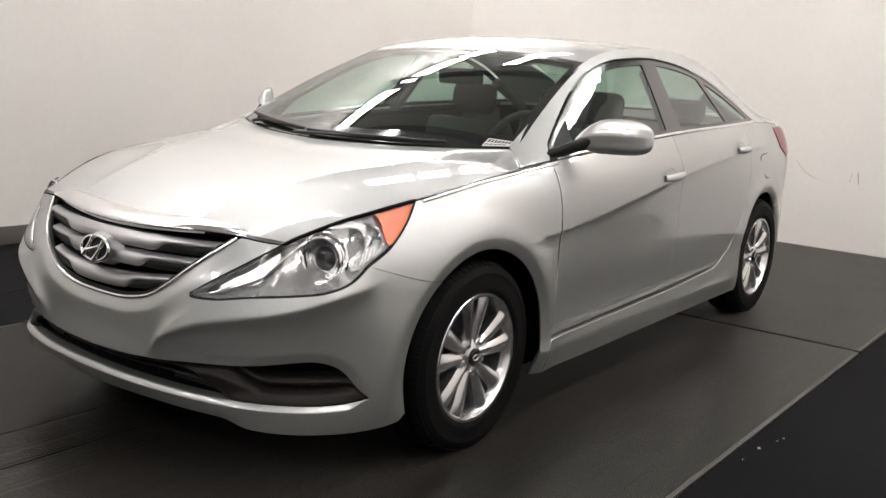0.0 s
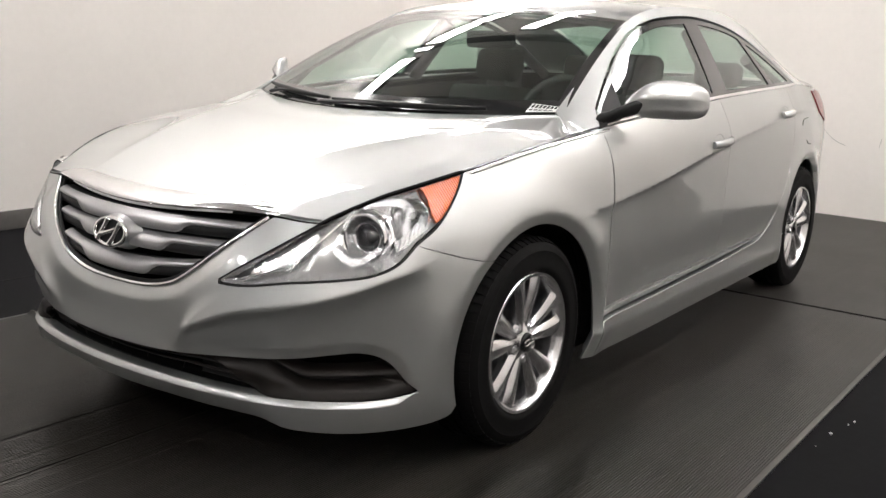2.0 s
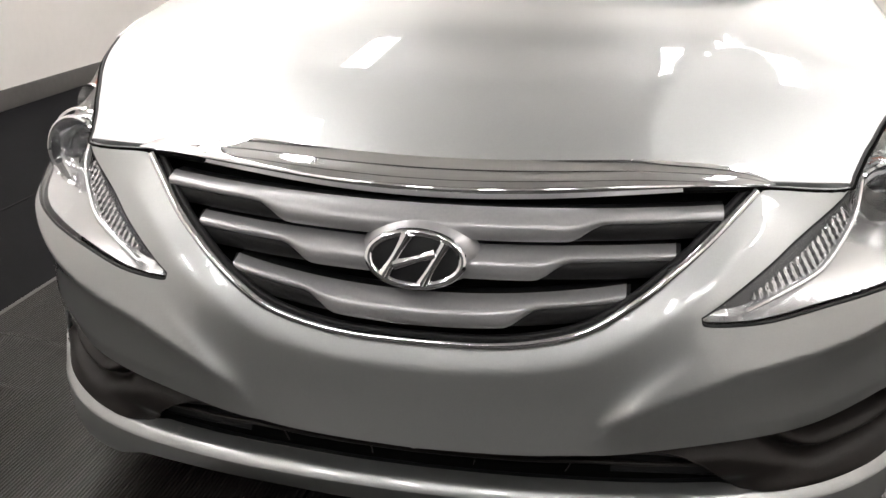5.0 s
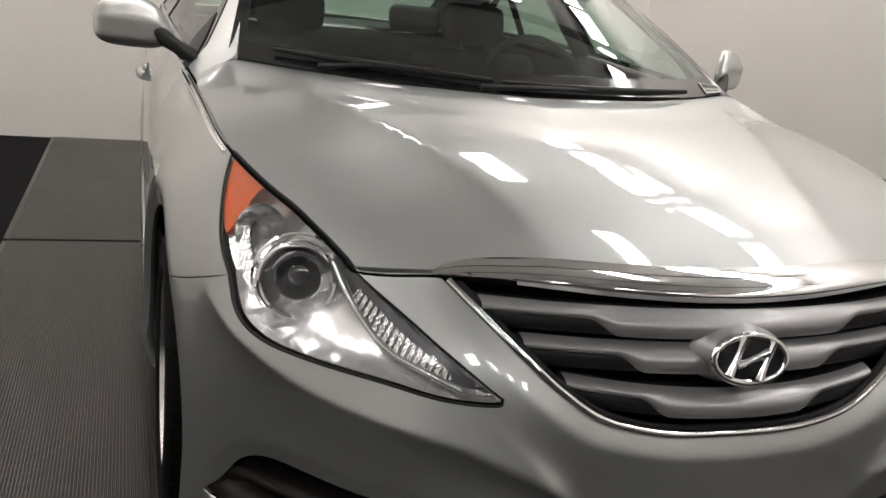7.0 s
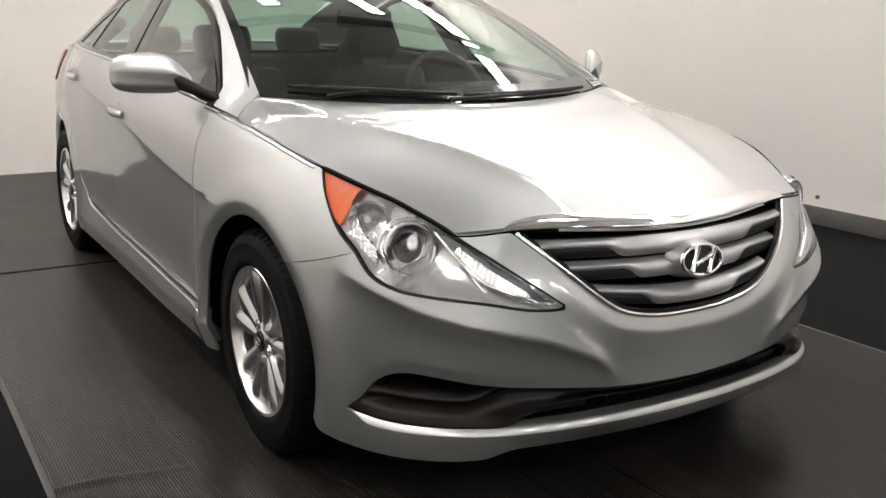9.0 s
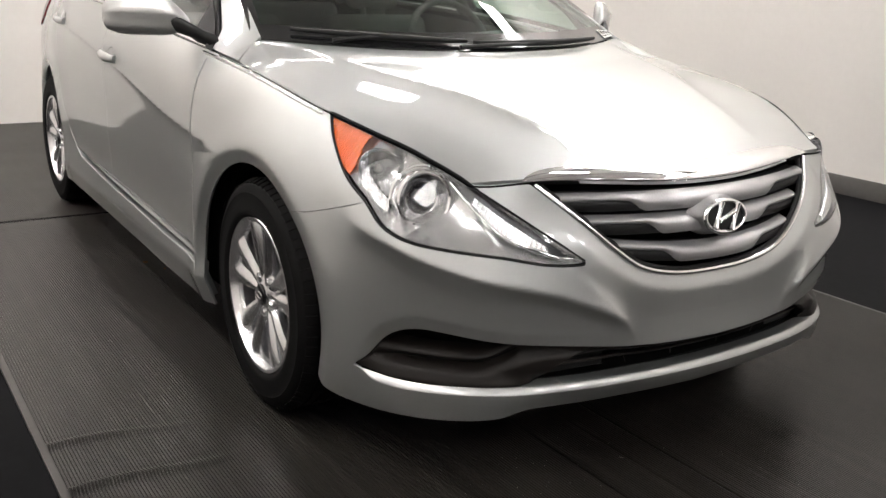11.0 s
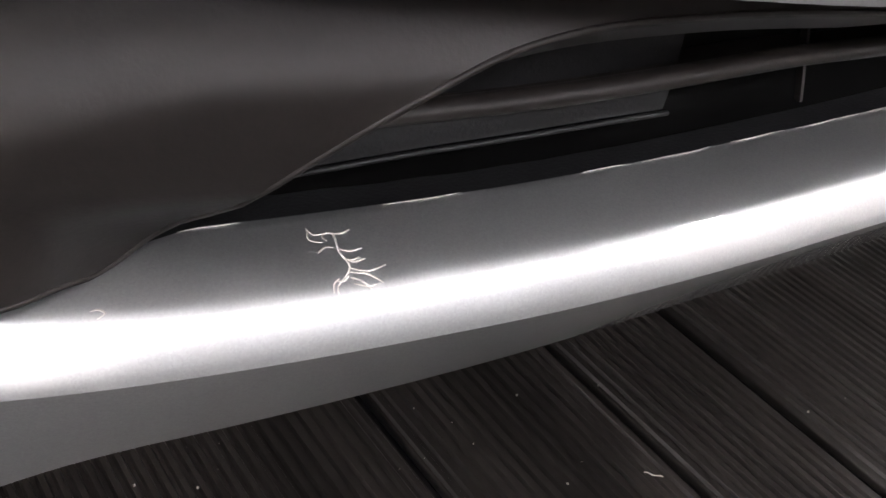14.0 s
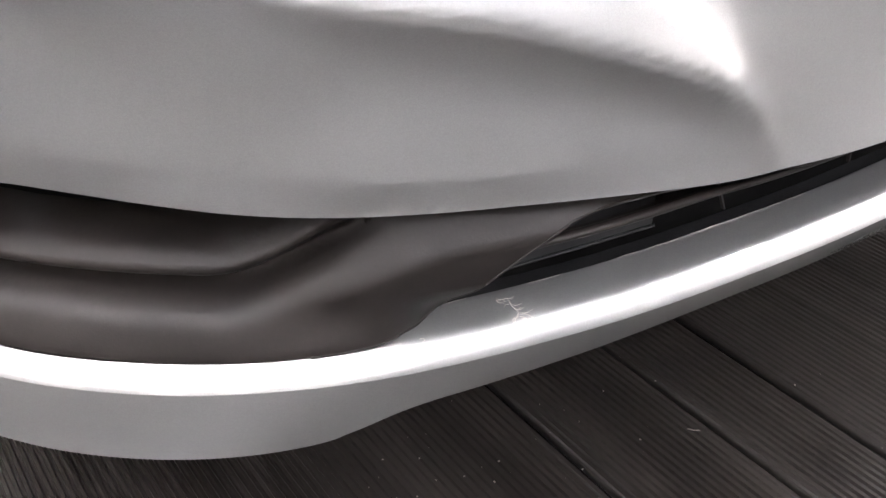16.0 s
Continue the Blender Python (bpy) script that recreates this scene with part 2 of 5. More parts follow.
def soft_curve(xs, ys):
    """A smooth function through (x, y): natural cubic spline."""
    xs, ys = np.array(xs, float), np.array(ys, float)
    n = len(xs)
    h = np.diff(xs)
    A, r = np.eye(n), np.zeros(n)
    for i in range(1, n - 1):
        A[i, i - 1:i + 2] = h[i - 1], 2 * (h[i - 1] + h[i]), h[i]
        r[i] = 6 * ((ys[i + 1] - ys[i]) / h[i] - (ys[i] - ys[i - 1]) / h[i - 1])
    M = np.linalg.solve(A, r)

    def f(x):
        x = np.clip(np.asarray(x, float), xs[0], xs[-1])
        i = np.clip(np.searchsorted(xs, x, "right") - 1, 0, n - 2)
        a, b, hh = xs[i + 1] - x, x - xs[i], h[i]
        return (M[i] * a**3 + M[i + 1] * b**3) / (6 * hh) + (ys[i] / hh - M[i] * hh / 6) * a + (ys[i + 1] / hh - M[i + 1] * hh / 6) * b
    return f


def inside(poly, pts):
    """Which of pts lie in the closed polygon."""
    p, q = poly, np.roll(poly, -1, 0)
    x, y = pts[:, 0:1], pts[:, 1:2]
    cross = ((p[:, 1] > y) != (q[:, 1] > y)) & (x < (q[:, 0] - p[:, 0]) * (y - p[:, 1]) / (q[:, 1] - p[:, 1] + 1e-15) + p[:, 0])
    return cross.sum(1) % 2 == 1


def resample(poly, step):
    out = []
    for a, b in zip(poly, np.roll(poly, -1, 0)):
        n = max(1, int(math.ceil(np.linalg.norm(b - a) / step)))
        out += [a + (b - a) * k / n for k in range(n)]
    return np.array(out)


def panel_mesh(name, outline, lift, step=0.025, thick=0.012, holes=(), flip=False, gap=0.0, mirror=False, edge_round=0.5, welded=None):
    """A sheet cut to a flat outline, laid on the surface lift(u, v), its rim turned in by thick."""
    loops = [resample(np.array(o, float), step) for o in (outline, *holes)]
    if gap:
        for k, lp in enumerate(loops):
            area = np.sum(lp[:, 0] * np.roll(lp[:, 1], -1) - np.roll(lp[:, 0], -1) * lp[:, 1])
            t = np.roll(lp, -1, 0) - np.roll(lp, 1, 0)
            nrm = np.stack([-t[:, 1], t[:, 0]], 1) / (np.linalg.norm(t, axis=1)[:, None] + 1e-9)
            free = np.ones(len(lp))
            if mirror:
                free[np.abs(lp[:, 0]) < 1e-6] = 0
                nrm[np.abs(lp[:, 0]) < 1e-6] = 0
            if welded is not None:
                free[welded(lp)] = 0
            loops[k] = lp + nrm * (gap * np.sign(area) * (1 if k == 0 else -1)) * free[:, None]
    lo, hi = loops[0].min(0), loops[0].max(0)
    gx, gy = np.meshgrid(np.arange(lo[0] + step / 2, hi[0], step), np.arange(lo[1] + step / 2, hi[1], step))
    pts = np.stack([gx.ravel(), gy.ravel()], 1)
    keep = inside(loops[0], pts)
    for h in loops[1:]:
        keep &= ~inside(h, pts)
    pts = pts[keep]
    rim = np.vstack(loops)
    if len(pts):
        far = np.array([((rim - p) ** 2).sum(1).min() for p in pts])
        pts = pts[far > (0.45 * step) ** 2]
    allp = np.vstack([rim, pts]) if len(pts) else rim
    edges, at = [], 0
    for lp in loops:
        edges += [(at + i, at + (i + 1) % len(lp)) for i in range(len(lp))]
        at += len(lp)
    vs, _, fs, *_ = geometry.delaunay_2d_cdt([Vector(p) for p in allp], edges, [], 0, 1e-7)
    uv = np.array([tuple(v) for v in vs])
    tri = np.array([tuple(f) for f in fs])
    mid = uv[tri].mean(1)
    ok = inside(loops[0], mid)
    for h in loops[1:]:
        ok &= ~inside(h, mid)
    tri = tri[ok]
    P = lift(uv[:, 0], uv[:, 1])
    e = 1e-3
    du = lift(uv[:, 0] + e, uv[:, 1]) - lift(uv[:, 0] - e, uv[:, 1])
    dv = lift(uv[:, 0], uv[:, 1] + e) - lift(uv[:, 0], uv[:, 1] - e)
    N = np.cross(du, dv)
    N /= np.linalg.norm(N, axis=1)[:, None] + 1e-12
    if flip:
        N = -N
    t = P[tri]
    face_n = np.cross(t[:, 1] - t[:, 0], t[:, 2] - t[:, 0])
    turn = (face_n * N[tri[:, 0]]).sum(1) < 0
    tri[turn] = tri[turn][:, ::-1]
    faces = [tuple(f) for f in tri]
    verts, norms = [tuple(p) for p in P], [n for n in N]
    if thick:
        seen = {}
        for f in faces:
            for a, b in ((f[0], f[1]), (f[1], f[2]), (f[2], f[0])):
                seen[(a, b)] = seen.get((a, b), 0) + 1
        open_edges = [(a, b) for (a, b) in seen if (b, a) not in seen]
        if mirror:
            open_edges = [(a, b) for a, b in open_edges if abs(P[a][0]) > 1e-4 or abs(P[b][0]) > 1e-4]
        if welded is not None:
            shut = welded(uv)
            open_edges = [(a, b) for a, b in open_edges if not (shut[a] and shut[b])]
        ring, out = {}, {}
        for a, b in open_edges:
            o = np.cross(P[b] - P[a], N[a])
            o /= np.linalg.norm(o) + 1e-12
            for v in (a, b):
                out[v] = out.get(v, 0) + o
        for v, o in out.items():
            o = o / (np.linalg.norm(o) + 1e-12)
            k = len(verts)
            verts += [tuple(P[v]), tuple(P[v] - N[v] * thick * 0.15 + o * 0.0008), tuple(P[v] - N[v] * thick)]
            norms += [N[v] * edge_round + o * (1 - edge_round), o, o]
            ring[v] = k
        for a, b in open_edges:
            for j in (0, 1):
                faces.append((ring[b] + j, ring[a] + j, ring[a] + j + 1, ring[b] + j + 1))
    if mirror:
        n0 = len(verts)
        V = np.array(verts)
        same = np.abs(V[:, 0]) < 1e-4
        idx = np.arange(n0) + n0
        idx -= np.cumsum(same)
        for i in range(n0):
            if same[i]:
                idx[i] = i
                norms[i] = np.array((0, norms[i][1], norms[i][2]))
            else:
                verts.append((-V[i, 0], V[i, 1], V[i, 2]))
                norms.append(np.array((-norms[i][0], norms[i][1], norms[i][2])))
        k = 0
        for i in range(n0):
            if not same[i]:
                idx[i] = n0 + k
                k += 1
        faces += [tuple(int(idx[v]) for v in reversed(f)) for f in faces]
    me = bpy.data.meshes.new(name)
    me.from_pydata(verts, [], faces)
    me.update()
    me.polygons.foreach_set("use_smooth", [True] * len(me.polygons))
    nn = np.array(norms)
    nn /= np.linalg.norm(nn, axis=1)[:, None] + 1e-12
    me.normals_split_custom_set_from_vertices([tuple(n) for n in nn])
    return me


def flipped(me, name):
    """The mirror image of a mesh across the middle of the car."""
    n = len(me.vertices)
    co = np.zeros(n * 3)
    me.vertices.foreach_get("co", co)
    co = co.reshape(n, 3) * (-1, 1, 1)
    nor = np.zeros((n, 3))
    for lp in me.loops:
        nor[lp.vertex_index] = lp.normal
    out = bpy.data.meshes.new(name)
    out.from_pydata([tuple(c) for c in co], [], [tuple(reversed(p.vertices)) for p in me.polygons])
    out.update()
    out.polygons.foreach_set("use_smooth", [True] * len(out.polygons))
    nor *= (-1, 1, 1)
    out.normals_split_custom_set_from_vertices([tuple(v) for v in nor])
    return out


def both_sides(name, me, mat, parent, label=""):
    a = mesh_part(name, me, mat, parent, label)
    b = mesh_part(name, flipped(me, name), mat, parent, label)
    return a, b


def mirrored_bm(bm):
    """A copy of a bmesh mirrored across the middle of the car."""
    c = bm.copy()
    bmesh.ops.scale(c, vec=(-1, 1, 1), verts=c.verts)
    bmesh.ops.reverse_faces(c, faces=c.faces)
    return c


def pair(name, bm, mat, parents, label=""):
    """The same part on the left and the right side."""
    c = mirrored_bm(bm)
    return part(name, bm, mat, parents[0], label), part(name, c, mat, parents[1], label)

# ------------------------------------------------------------------ hall
def hall():
    R, L, B, F, H = WALL_R, WALL_L, HALL_BACK, HALL_FRONT, HALL_H
    t = 0.15
    tagged(part("floor", box(R - t, F - t, -0.2, L + t, B + t, -0.012), FLOOR_BLACK, None), "smooth black painted concrete floor, dull and dusty", "floor", kind="structure")
    for name, b, lab in (
        ("wall_back", (R - t, B, -0.012, L + t, B + t, H), "off-white painted wall with scuff marks behind the car"),
        # added out of view in place of the dim open hall
        ("wall_front", (R - t, F - t, -0.012, L + t, F, H), "unseen dark grey wall standing in for the dim open end of the hall"),
        ("wall_left", (L, F, -0.012, L + t, B, H), "off-white painted side wall above a grey base"),
        ("wall_right", (R - t, F, -0.012, R, B, H), "off-white painted side wall above a grey base"),
    ):
        tagged(part(name, box(*b), DARK_FRONT if name == "wall_front" else WALL, None), lab, "wall", kind="structure")
    tagged(part("ceiling", box(R - t, F - t, H, L + t, B + t, H + t), CEIL, None), "pale grey ceiling over the hall", "ceiling", kind="structure")
    for name, x0, x1 in (("baseboard_left", L - 0.012, L - 0.001), ("baseboard_right", R + 0.001, R + 0.012)):
        tagged(part(name, box(x0, F, -0.012, x1, B - 0.002, 0.105, 0.003), BASE_GREY, None), "dark grey rubber base strip along the wall", "baseboard", kind="structure")
    tagged(part("trim", box(-2.086, F, -0.0119, -2.074, B - 0.002, -0.0095, 0.001), RUBBER, None), "thin black joint strip along the floor", "trim", kind="structure")


hall()

# lamps: rows of bright strips under the ceiling
def strip_lamp(x, y, length=1.2, width=0.15):
    e = new("strip_light")
    e.location = (x, y, HALL_H - 0.12)
    tagged(e, "long white fluorescent strip light under the ceiling", "light", group="strip lights")
    body = box(-width / 2 - 0.02, -length / 2 - 0.02, 0.03, width / 2 + 0.02, length / 2 + 0.02, 0.12, 0.01)
    part("housing", body, STEEL, e)
    part("tube", box(-width / 2, -length / 2, 0.0, width / 2, length / 2, 0.028, 0.008), LAMP, e)
    return e


for ly in (-2.4, -0.9, 0.6, 2.1, 3.6, 4.95):
    for lx in (-2.9, 3.0):
        strip_lamp(lx, ly, width=0.26)
for lx, ly in ((-1.7, 0.8), (1.7, 0.8), (-1.7, 4.2), (0.6, 4.3), (1.9, 4.2)):
    strip_lamp(lx, ly, width=0.20)
for lx in (-2.6, -1.3, 0.0, 1.3, 2.6):
    strip_lamp(lx, -5.5, width=0.36)


def steel_beam(y):
    """An I-beam across the hall, under the ceiling."""
    bm = bmesh.new()
    for z0, z1, hw in ((3.94, 3.952, 0.05), (3.952, 4.133, 0.006), (4.133, 4.145, 0.05)):
        add_box(bm, WALL_R, y - hw, z0, WALL_L, y + hw, z1)
    add_box(bm, WALL_R, y - 0.05, 4.145, WALL_R + 0.1, y + 0.05, HALL_H)
    add_box(bm, WALL_L - 0.1, y - 0.05, 4.145, WALL_L, y + 0.05, HALL_H)
    tagged(part("steel_beam", bm, STEEL, None), "dark grey steel beam across the hall under the ceiling", "beam", group="ceiling beams")


for by in (-4.1, -2.3, -0.5, 1.3, 3.1, 4.9):
    steel_beam(by)

# ------------------------------------------------------------------ body surfaces of the car
# plan line round the car at the height of the bumper, from the middle of the nose to the middle of the tail
PLAN = spline([(-0.2, -0.860), (0, -0.866), (0.2, -0.860), (0.4, -0.828), (0.58, -0.752), (0.72, -0.632), (0.81, -0.49), (0.865, -0.33), (0.893, -0.15),
               (0.901, 0.1), (0.900, 0.6), (0.893, 1.2), (0.889, 1.9), (0.882, 2.5), (0.846, 3.0), (0.78, 3.4), (0.66, 3.66), (0.45, 3.80), (0, 3.85)], 40)[40:]
PLAN_S = np.concatenate([[0], np.cumsum(np.linalg.norm(np.diff(PLAN, axis=0), axis=1))])
_tan = np.gradient(PLAN, PLAN_S, axis=0)
for _ in range(60):
    _tan[1:-1] = (_tan[:-2] + 2 * _tan[1:-1] + _tan[2:]) / 4
_tan[0] = (1, 0)


def plan(s):
    return np.interp(s, PLAN_S, PLAN[:, 0]), np.interp(s, PLAN_S, PLAN[:, 1])


def plan_normal(s):
    a = np.abs(s)
    tx, ty = np.interp(a, PLAN_S, _tan[:, 0]), np.interp(a, PLAN_S, _tan[:, 1])
    ln = np.hypot(tx, ty)
    return ty / ln, -tx / ln


def s_of(x, y):
    """Where on the plan line the place (x, y) stands, along its normal."""
    px, py = PLAN[:, 0], PLAN[:, 1]
    ln = np.hypot(_tan[:, 0], _tan[:, 1])
    off = np.abs((x - px) * _tan[:, 0] + (y - py) * _tan[:, 1]) / ln
    dist = np.hypot(x - px, y - py)
    return float(PLAN_S[np.argmin(off + 0.3 * dist)])


def s_at_y(y):
    ok = PLAN[:, 0] > 0.3
    return np.interp(y, PLAN[ok, 1], PLAN_S[ok])


S_WF, S_WR = float(s_at_y(0.0)), float(s_at_y(2.82))

# shoulder: the upper edge of the body side, from the hood's nose along headlight, fender and belt to the tail
SHOULDER = [(0.0, -0.785, 0.738), (0.28, -0.752, 0.751), (0.47, -0.700, 0.752), (0.615, -0.652, 0.746), (0.626, -0.628, 0.755), (0.656, -0.556, 0.782), (0.70, -0.46, 0.815), (0.772, -0.244, 0.865),
            (0.80, 0.10, 0.918), (0.815, 0.42, 0.952), (0.835, 0.8, 0.985), (0.845, 1.48, 1.036), (0.835, 2.2, 1.068), (0.785, 2.69, 1.082), (0.722, 3.2, 1.065), (0.64, 3.60, 1.03)]
_ss, _sd, _sz = [], [], []
for x, y, z in SHOULDER:
    s = s_of(x, y) if x else 0.0
    px, py = plan(s)
    nx, ny = plan_normal(s)
    _ss.append(s), _sd.append((x - px) * nx + (y - py) * ny), _sz.append(z)
_ss.append(float(PLAN_S[-1])), _sd.append(-0.12), _sz.append(1.02)
shoulder_d, shoulder_z = curve1d(_ss, _sd), curve1d(_ss, _sz)

# how far the skin stands out from the plan line, by height, at stations along the car
Z_ROWS = [0.10, 0.20, 0.29, 0.40, 0.52, 0.62, 0.70, 0.78, 0.87, 0.96, 1.08]
STATIONS = {}
STATIONS.update({
    0.00: (-0.110, -0.052, -0.002, -0.004, -0.012, -0.030, -0.062, -0.12, -0.22, -0.33, -0.50),
    0.42: (-0.100, -0.046, -0.002, -0.004, -0.004, -0.022, -0.060, -0.115, -0.20, -0.30, -0.45),
    0.65: (-0.040, -0.004, 0.006, 0.000, 0.000, -0.012, -0.042, -0.085, -0.16, -0.25, -0.40),
    0.86: (-0.020, 0.006, 0.008, 0.004, 0.004, -0.004, -0.022, -0.060, -0.12, -0.21, -0.34),
    1.20: (-0.030, -0.002, 0.006, 0.008, 0.004, 0.000, -0.008, -0.036, -0.09, -0.17, -0.30),
})
STATIONS.update({
    1.65: (-0.050, -0.016, 0.002, 0.006, 0.006, 0.003, -0.003, -0.016, -0.050, -0.115, -0.26),
    2.20: (-0.030, -0.010, 0.004, 0.000, 0.001, -0.001, -0.005, -0.013, -0.034, -0.080, -0.16),
    3.10: (-0.030, -0.010, 0.004, -0.002, 0.000, -0.002, -0.006, -0.012, -0.022, -0.045, -0.09),
    4.05: (-0.030, -0.010, 0.002, 0.000, 0.002, 0.000, -0.003, -0.008, -0.016, -0.038, -0.09),
    5.00: (-0.060, -0.030, 0.000, 0.004, 0.004, 0.000, -0.008, -0.020, -0.050, -0.09, -0.16),
    6.10: (-0.100, -0.040, 0.000, 0.004, 0.000, -0.006, -0.020, -0.040, -0.070, -0.10, -0.18),
})
_cols = [soft_curve(Z_ROWS, v) for v in STATIONS.values()]
_sx = list(STATIONS)
_fine_z = np.linspace(0.10, 1.08, 197)
_grid = np.array([c(_fine_z) for c in _cols])
_fine_s = np.linspace(0, 6.1, 611)
_table = np.array([soft_curve([-_sx[1]] + _sx, np.concatenate([[_grid[1, j]], _grid[:, j]]))(_fine_s) for j in range(len(_fine_z))]).T


def _lookup(s, z):
    fs = np.clip(np.abs(s) / 0.01, 0, 609.999)
    fz = np.clip((z - 0.10) / 0.005, 0, 195.999)
    i, j = fs.astype(int), fz.astype(int)
    a, b = fs - i, fz - j
    return (_table[i, j] * (1 - a) + _table[i + 1, j] * a) * (1 - b) + (_table[i, j + 1] * (1 - a) + _table[i + 1, j + 1] * a) * b


def ease(x):
    x = np.clip(x, 0, 1)
    return x * x * (3 - 2 * x)


def ridge(q, height, up, down, soft):
    """A rounded ridge across q = 0 that falls off over up above it and over down below it."""
    f = np.sqrt(q * q + soft * soft) - soft
    k = down + (up - down) * ease(q / (2 * soft) * 0.5 + 0.5)
    return height * np.exp(-f / k)


# the crease that sweeps under the headlight to the lower middle of the bumper
brow_z = curve1d([0.18, 0.25, 0.275, 0.305, 0.35, 0.41, 0.475, 0.53, 0.60, 0.67, 0.76, 0.87, 1.00, 1.15], [0.33, 0.375, 0.402, 0.430, 0.458, 0.484, 0.508, 0.520, 0.534, 0.548, 0.572, 0.608, 0.645, 0.70])
# the crease that climbs along the doors
side_crease_z = curve1d([1.75, 2.05, 3.22, 3.95, 4.45], [0.70, 0.728, 0.885, 0.948, 0.96])


GAP_KNOTS = [(0, 0.350), (0.2, 0.357), (0.4, 0.372), (0.60, 0.385), (0.735, 0.401), (0.80, 0.404), (0.85, 0.392), (0.89, 0.366), (0.93, 0.318), (0.962, 0.291)]
GAP_EDGE = spline(GAP_KNOTS, 50)


GRILLE_KNOTS = [(0, 0.513), (0.10, 0.516), (0.18, 0.527), (0.25, 0.548), (0.32, 0.592), (0.39, 0.645), (0.462, 0.697), (0.525, 0.738)]
GRILLE_EDGE = spline(GRILLE_KNOTS, 40)


def skin_offset(s, z):
    shape = np.broadcast(s, z).shape
    a, z = np.broadcast_arrays(np.abs(np.atleast_1d(s)), np.asarray(z, float))
    d = _lookup(a, z)
    q = z - brow_z(a)
    high = ease(q / 0.075)
    win = ease((a - 0.245 + 0.065 * high) / (0.09 + 0.20 * high)) * (1 - ease((a - 0.84) / 0.22))
    d = d + win * ridge(q, 0.026, 0.066, 0.036, 0.006)
    q = z - side_crease_z(a)
    win = ease((a - 1.60) / 0.22) * (1 - ease((a - 4.0) / 0.5))
    d = d + win * ridge(q, 0.0065, 0.12, 0.016, 0.003)
    win = ease((a - 1.55) / 0.15) * (1 - ease((a - 3.72) / 0.15))
    d = d + win * ridge(z - 0.272, 0.013, 0.040, 0.07, 0.004)
    # the skin turns in above the lower opening
    near = (a < 1.02) & (z < 0.47) & (a > 0.15)
    if near.any():
        e = np.sqrt(np.min((a[near][:, None] - GAP_EDGE[:, 0]) ** 2 + (z[near][:, None] - GAP_EDGE[:, 1]) ** 2, axis=1))
        q = 0.030 - e
        fall = (q + np.sqrt(q * q + 0.005**2)) / 2
        above = (z[near] > np.interp(a[near], GAP_EDGE[:, 0], GAP_EDGE[:, 1]) - 0.004)
        d = np.array(d)
        d[near] -= 0.32 * fall * ease((a[near] - 0.18) / 0.3) * above * (1 - ease((a[near] - 0.90) / 0.08))
    # the skin rolls in towards the grille
    near = (a < 0.62) & (z > 0.42)
    if near.any():
        e = np.sqrt(np.min((a[near][:, None] - GRILLE_EDGE[:, 0]) ** 2 + (z[near][:, None] - GRILLE_EDGE[:, 1]) ** 2, axis=1))
        q = 0.034 - e
        d = np.array(d)
        d[near] -= 0.42 * (q + np.sqrt(q * q + 0.007**2)) / 2 * (1 - 0.6 * ease((z[near] - 0.60) / 0.12))
    # wheel arches swell slightly
    for sw in (S_WF, S_WR):
        r = np.hypot(a - sw, z - 0.325)
        q = 0.410 - r
        fall = (q + np.sqrt(q * q + 0.006**2)) / 2
        d = d + 0.010 * np.exp(-((r - 0.42) / 0.06) ** 2) - 0.30 * np.minimum(fall, 0.06)
    return np.reshape(d, shape)


def wall(s, z):
    """The skin of nose, sides and tail."""
    s, z = np.asarray(s, float), np.asarray(z, float)
    a = np.abs(s)
    px, py = plan(a)
    nx, ny = plan_normal(a)
    zs = shoulder_z(a)
    d = skin_offset(a, z) + (shoulder_d(a) - skin_offset(a, zs)) * ease((z - 0.60) / (zs - 0.60))
    x = (px + nx * d) * np.sign(s + 1e-12)
    x = np.where(a < 1e-9, 0, x)
    return np.stack([x, py + ny * d, z], -1)


def inner_wall(s, z, depth):
    p = wall(s, z)
    a = np.abs(s)
    nx, ny = plan_normal(a)
    sg = np.where(np.asarray(s) < 0, -1, 1)
    p[..., 0] -= nx * depth * sg
    p[..., 1] -= ny * depth
    return p


def side(y, z):
    return wall(s_at_y(y), z)


_front = curve1d([p[0] ** 2 for p in SHOULDER[:4]], [p[1] for p in SHOULDER[:4]])


def hood_front_y(x):
    """Front edge of the hood, without a kink in the middle."""
    return _front(np.asarray(x, float) ** 2)


# hood: a crowned sheet inside the shoulder line
hood_edge_x = curve1d([-0.80, -0.652, -0.556, -0.46, -0.244, 0.10, 0.42, 0.8], [0.56, 0.615, 0.656, 0.70, 0.772, 0.80, 0.815, 0.835])
hood_edge_z = curve1d([-0.80, -0.652, -0.556, -0.46, -0.244, 0.10, 0.42, 0.8], [0.690, 0.746, 0.782, 0.815, 0.865, 0.918, 0.952, 0.985])
hood_mid_z = soft_curve([-0.80, -0.70, -0.50, -0.25, 0.05, 0.3, 0.6], [0.732, 0.787, 0.856, 0.913, 0.958, 0.985, 1.01])


def z_at_rear(a, ry):
    e, ze, zm = hood_edge_x(ry), hood_edge_z(ry), hood_mid_z(ry)
    z = ze + (zm - ze) * (1 - np.clip(a / e, 0, 1.2) ** 2.3)
    c = 0.60 - 0.30 * ease((0.35 - ry) / 1.1)
    return z + ridge(c - a, 0.012, 0.15, 0.05, 0.012)


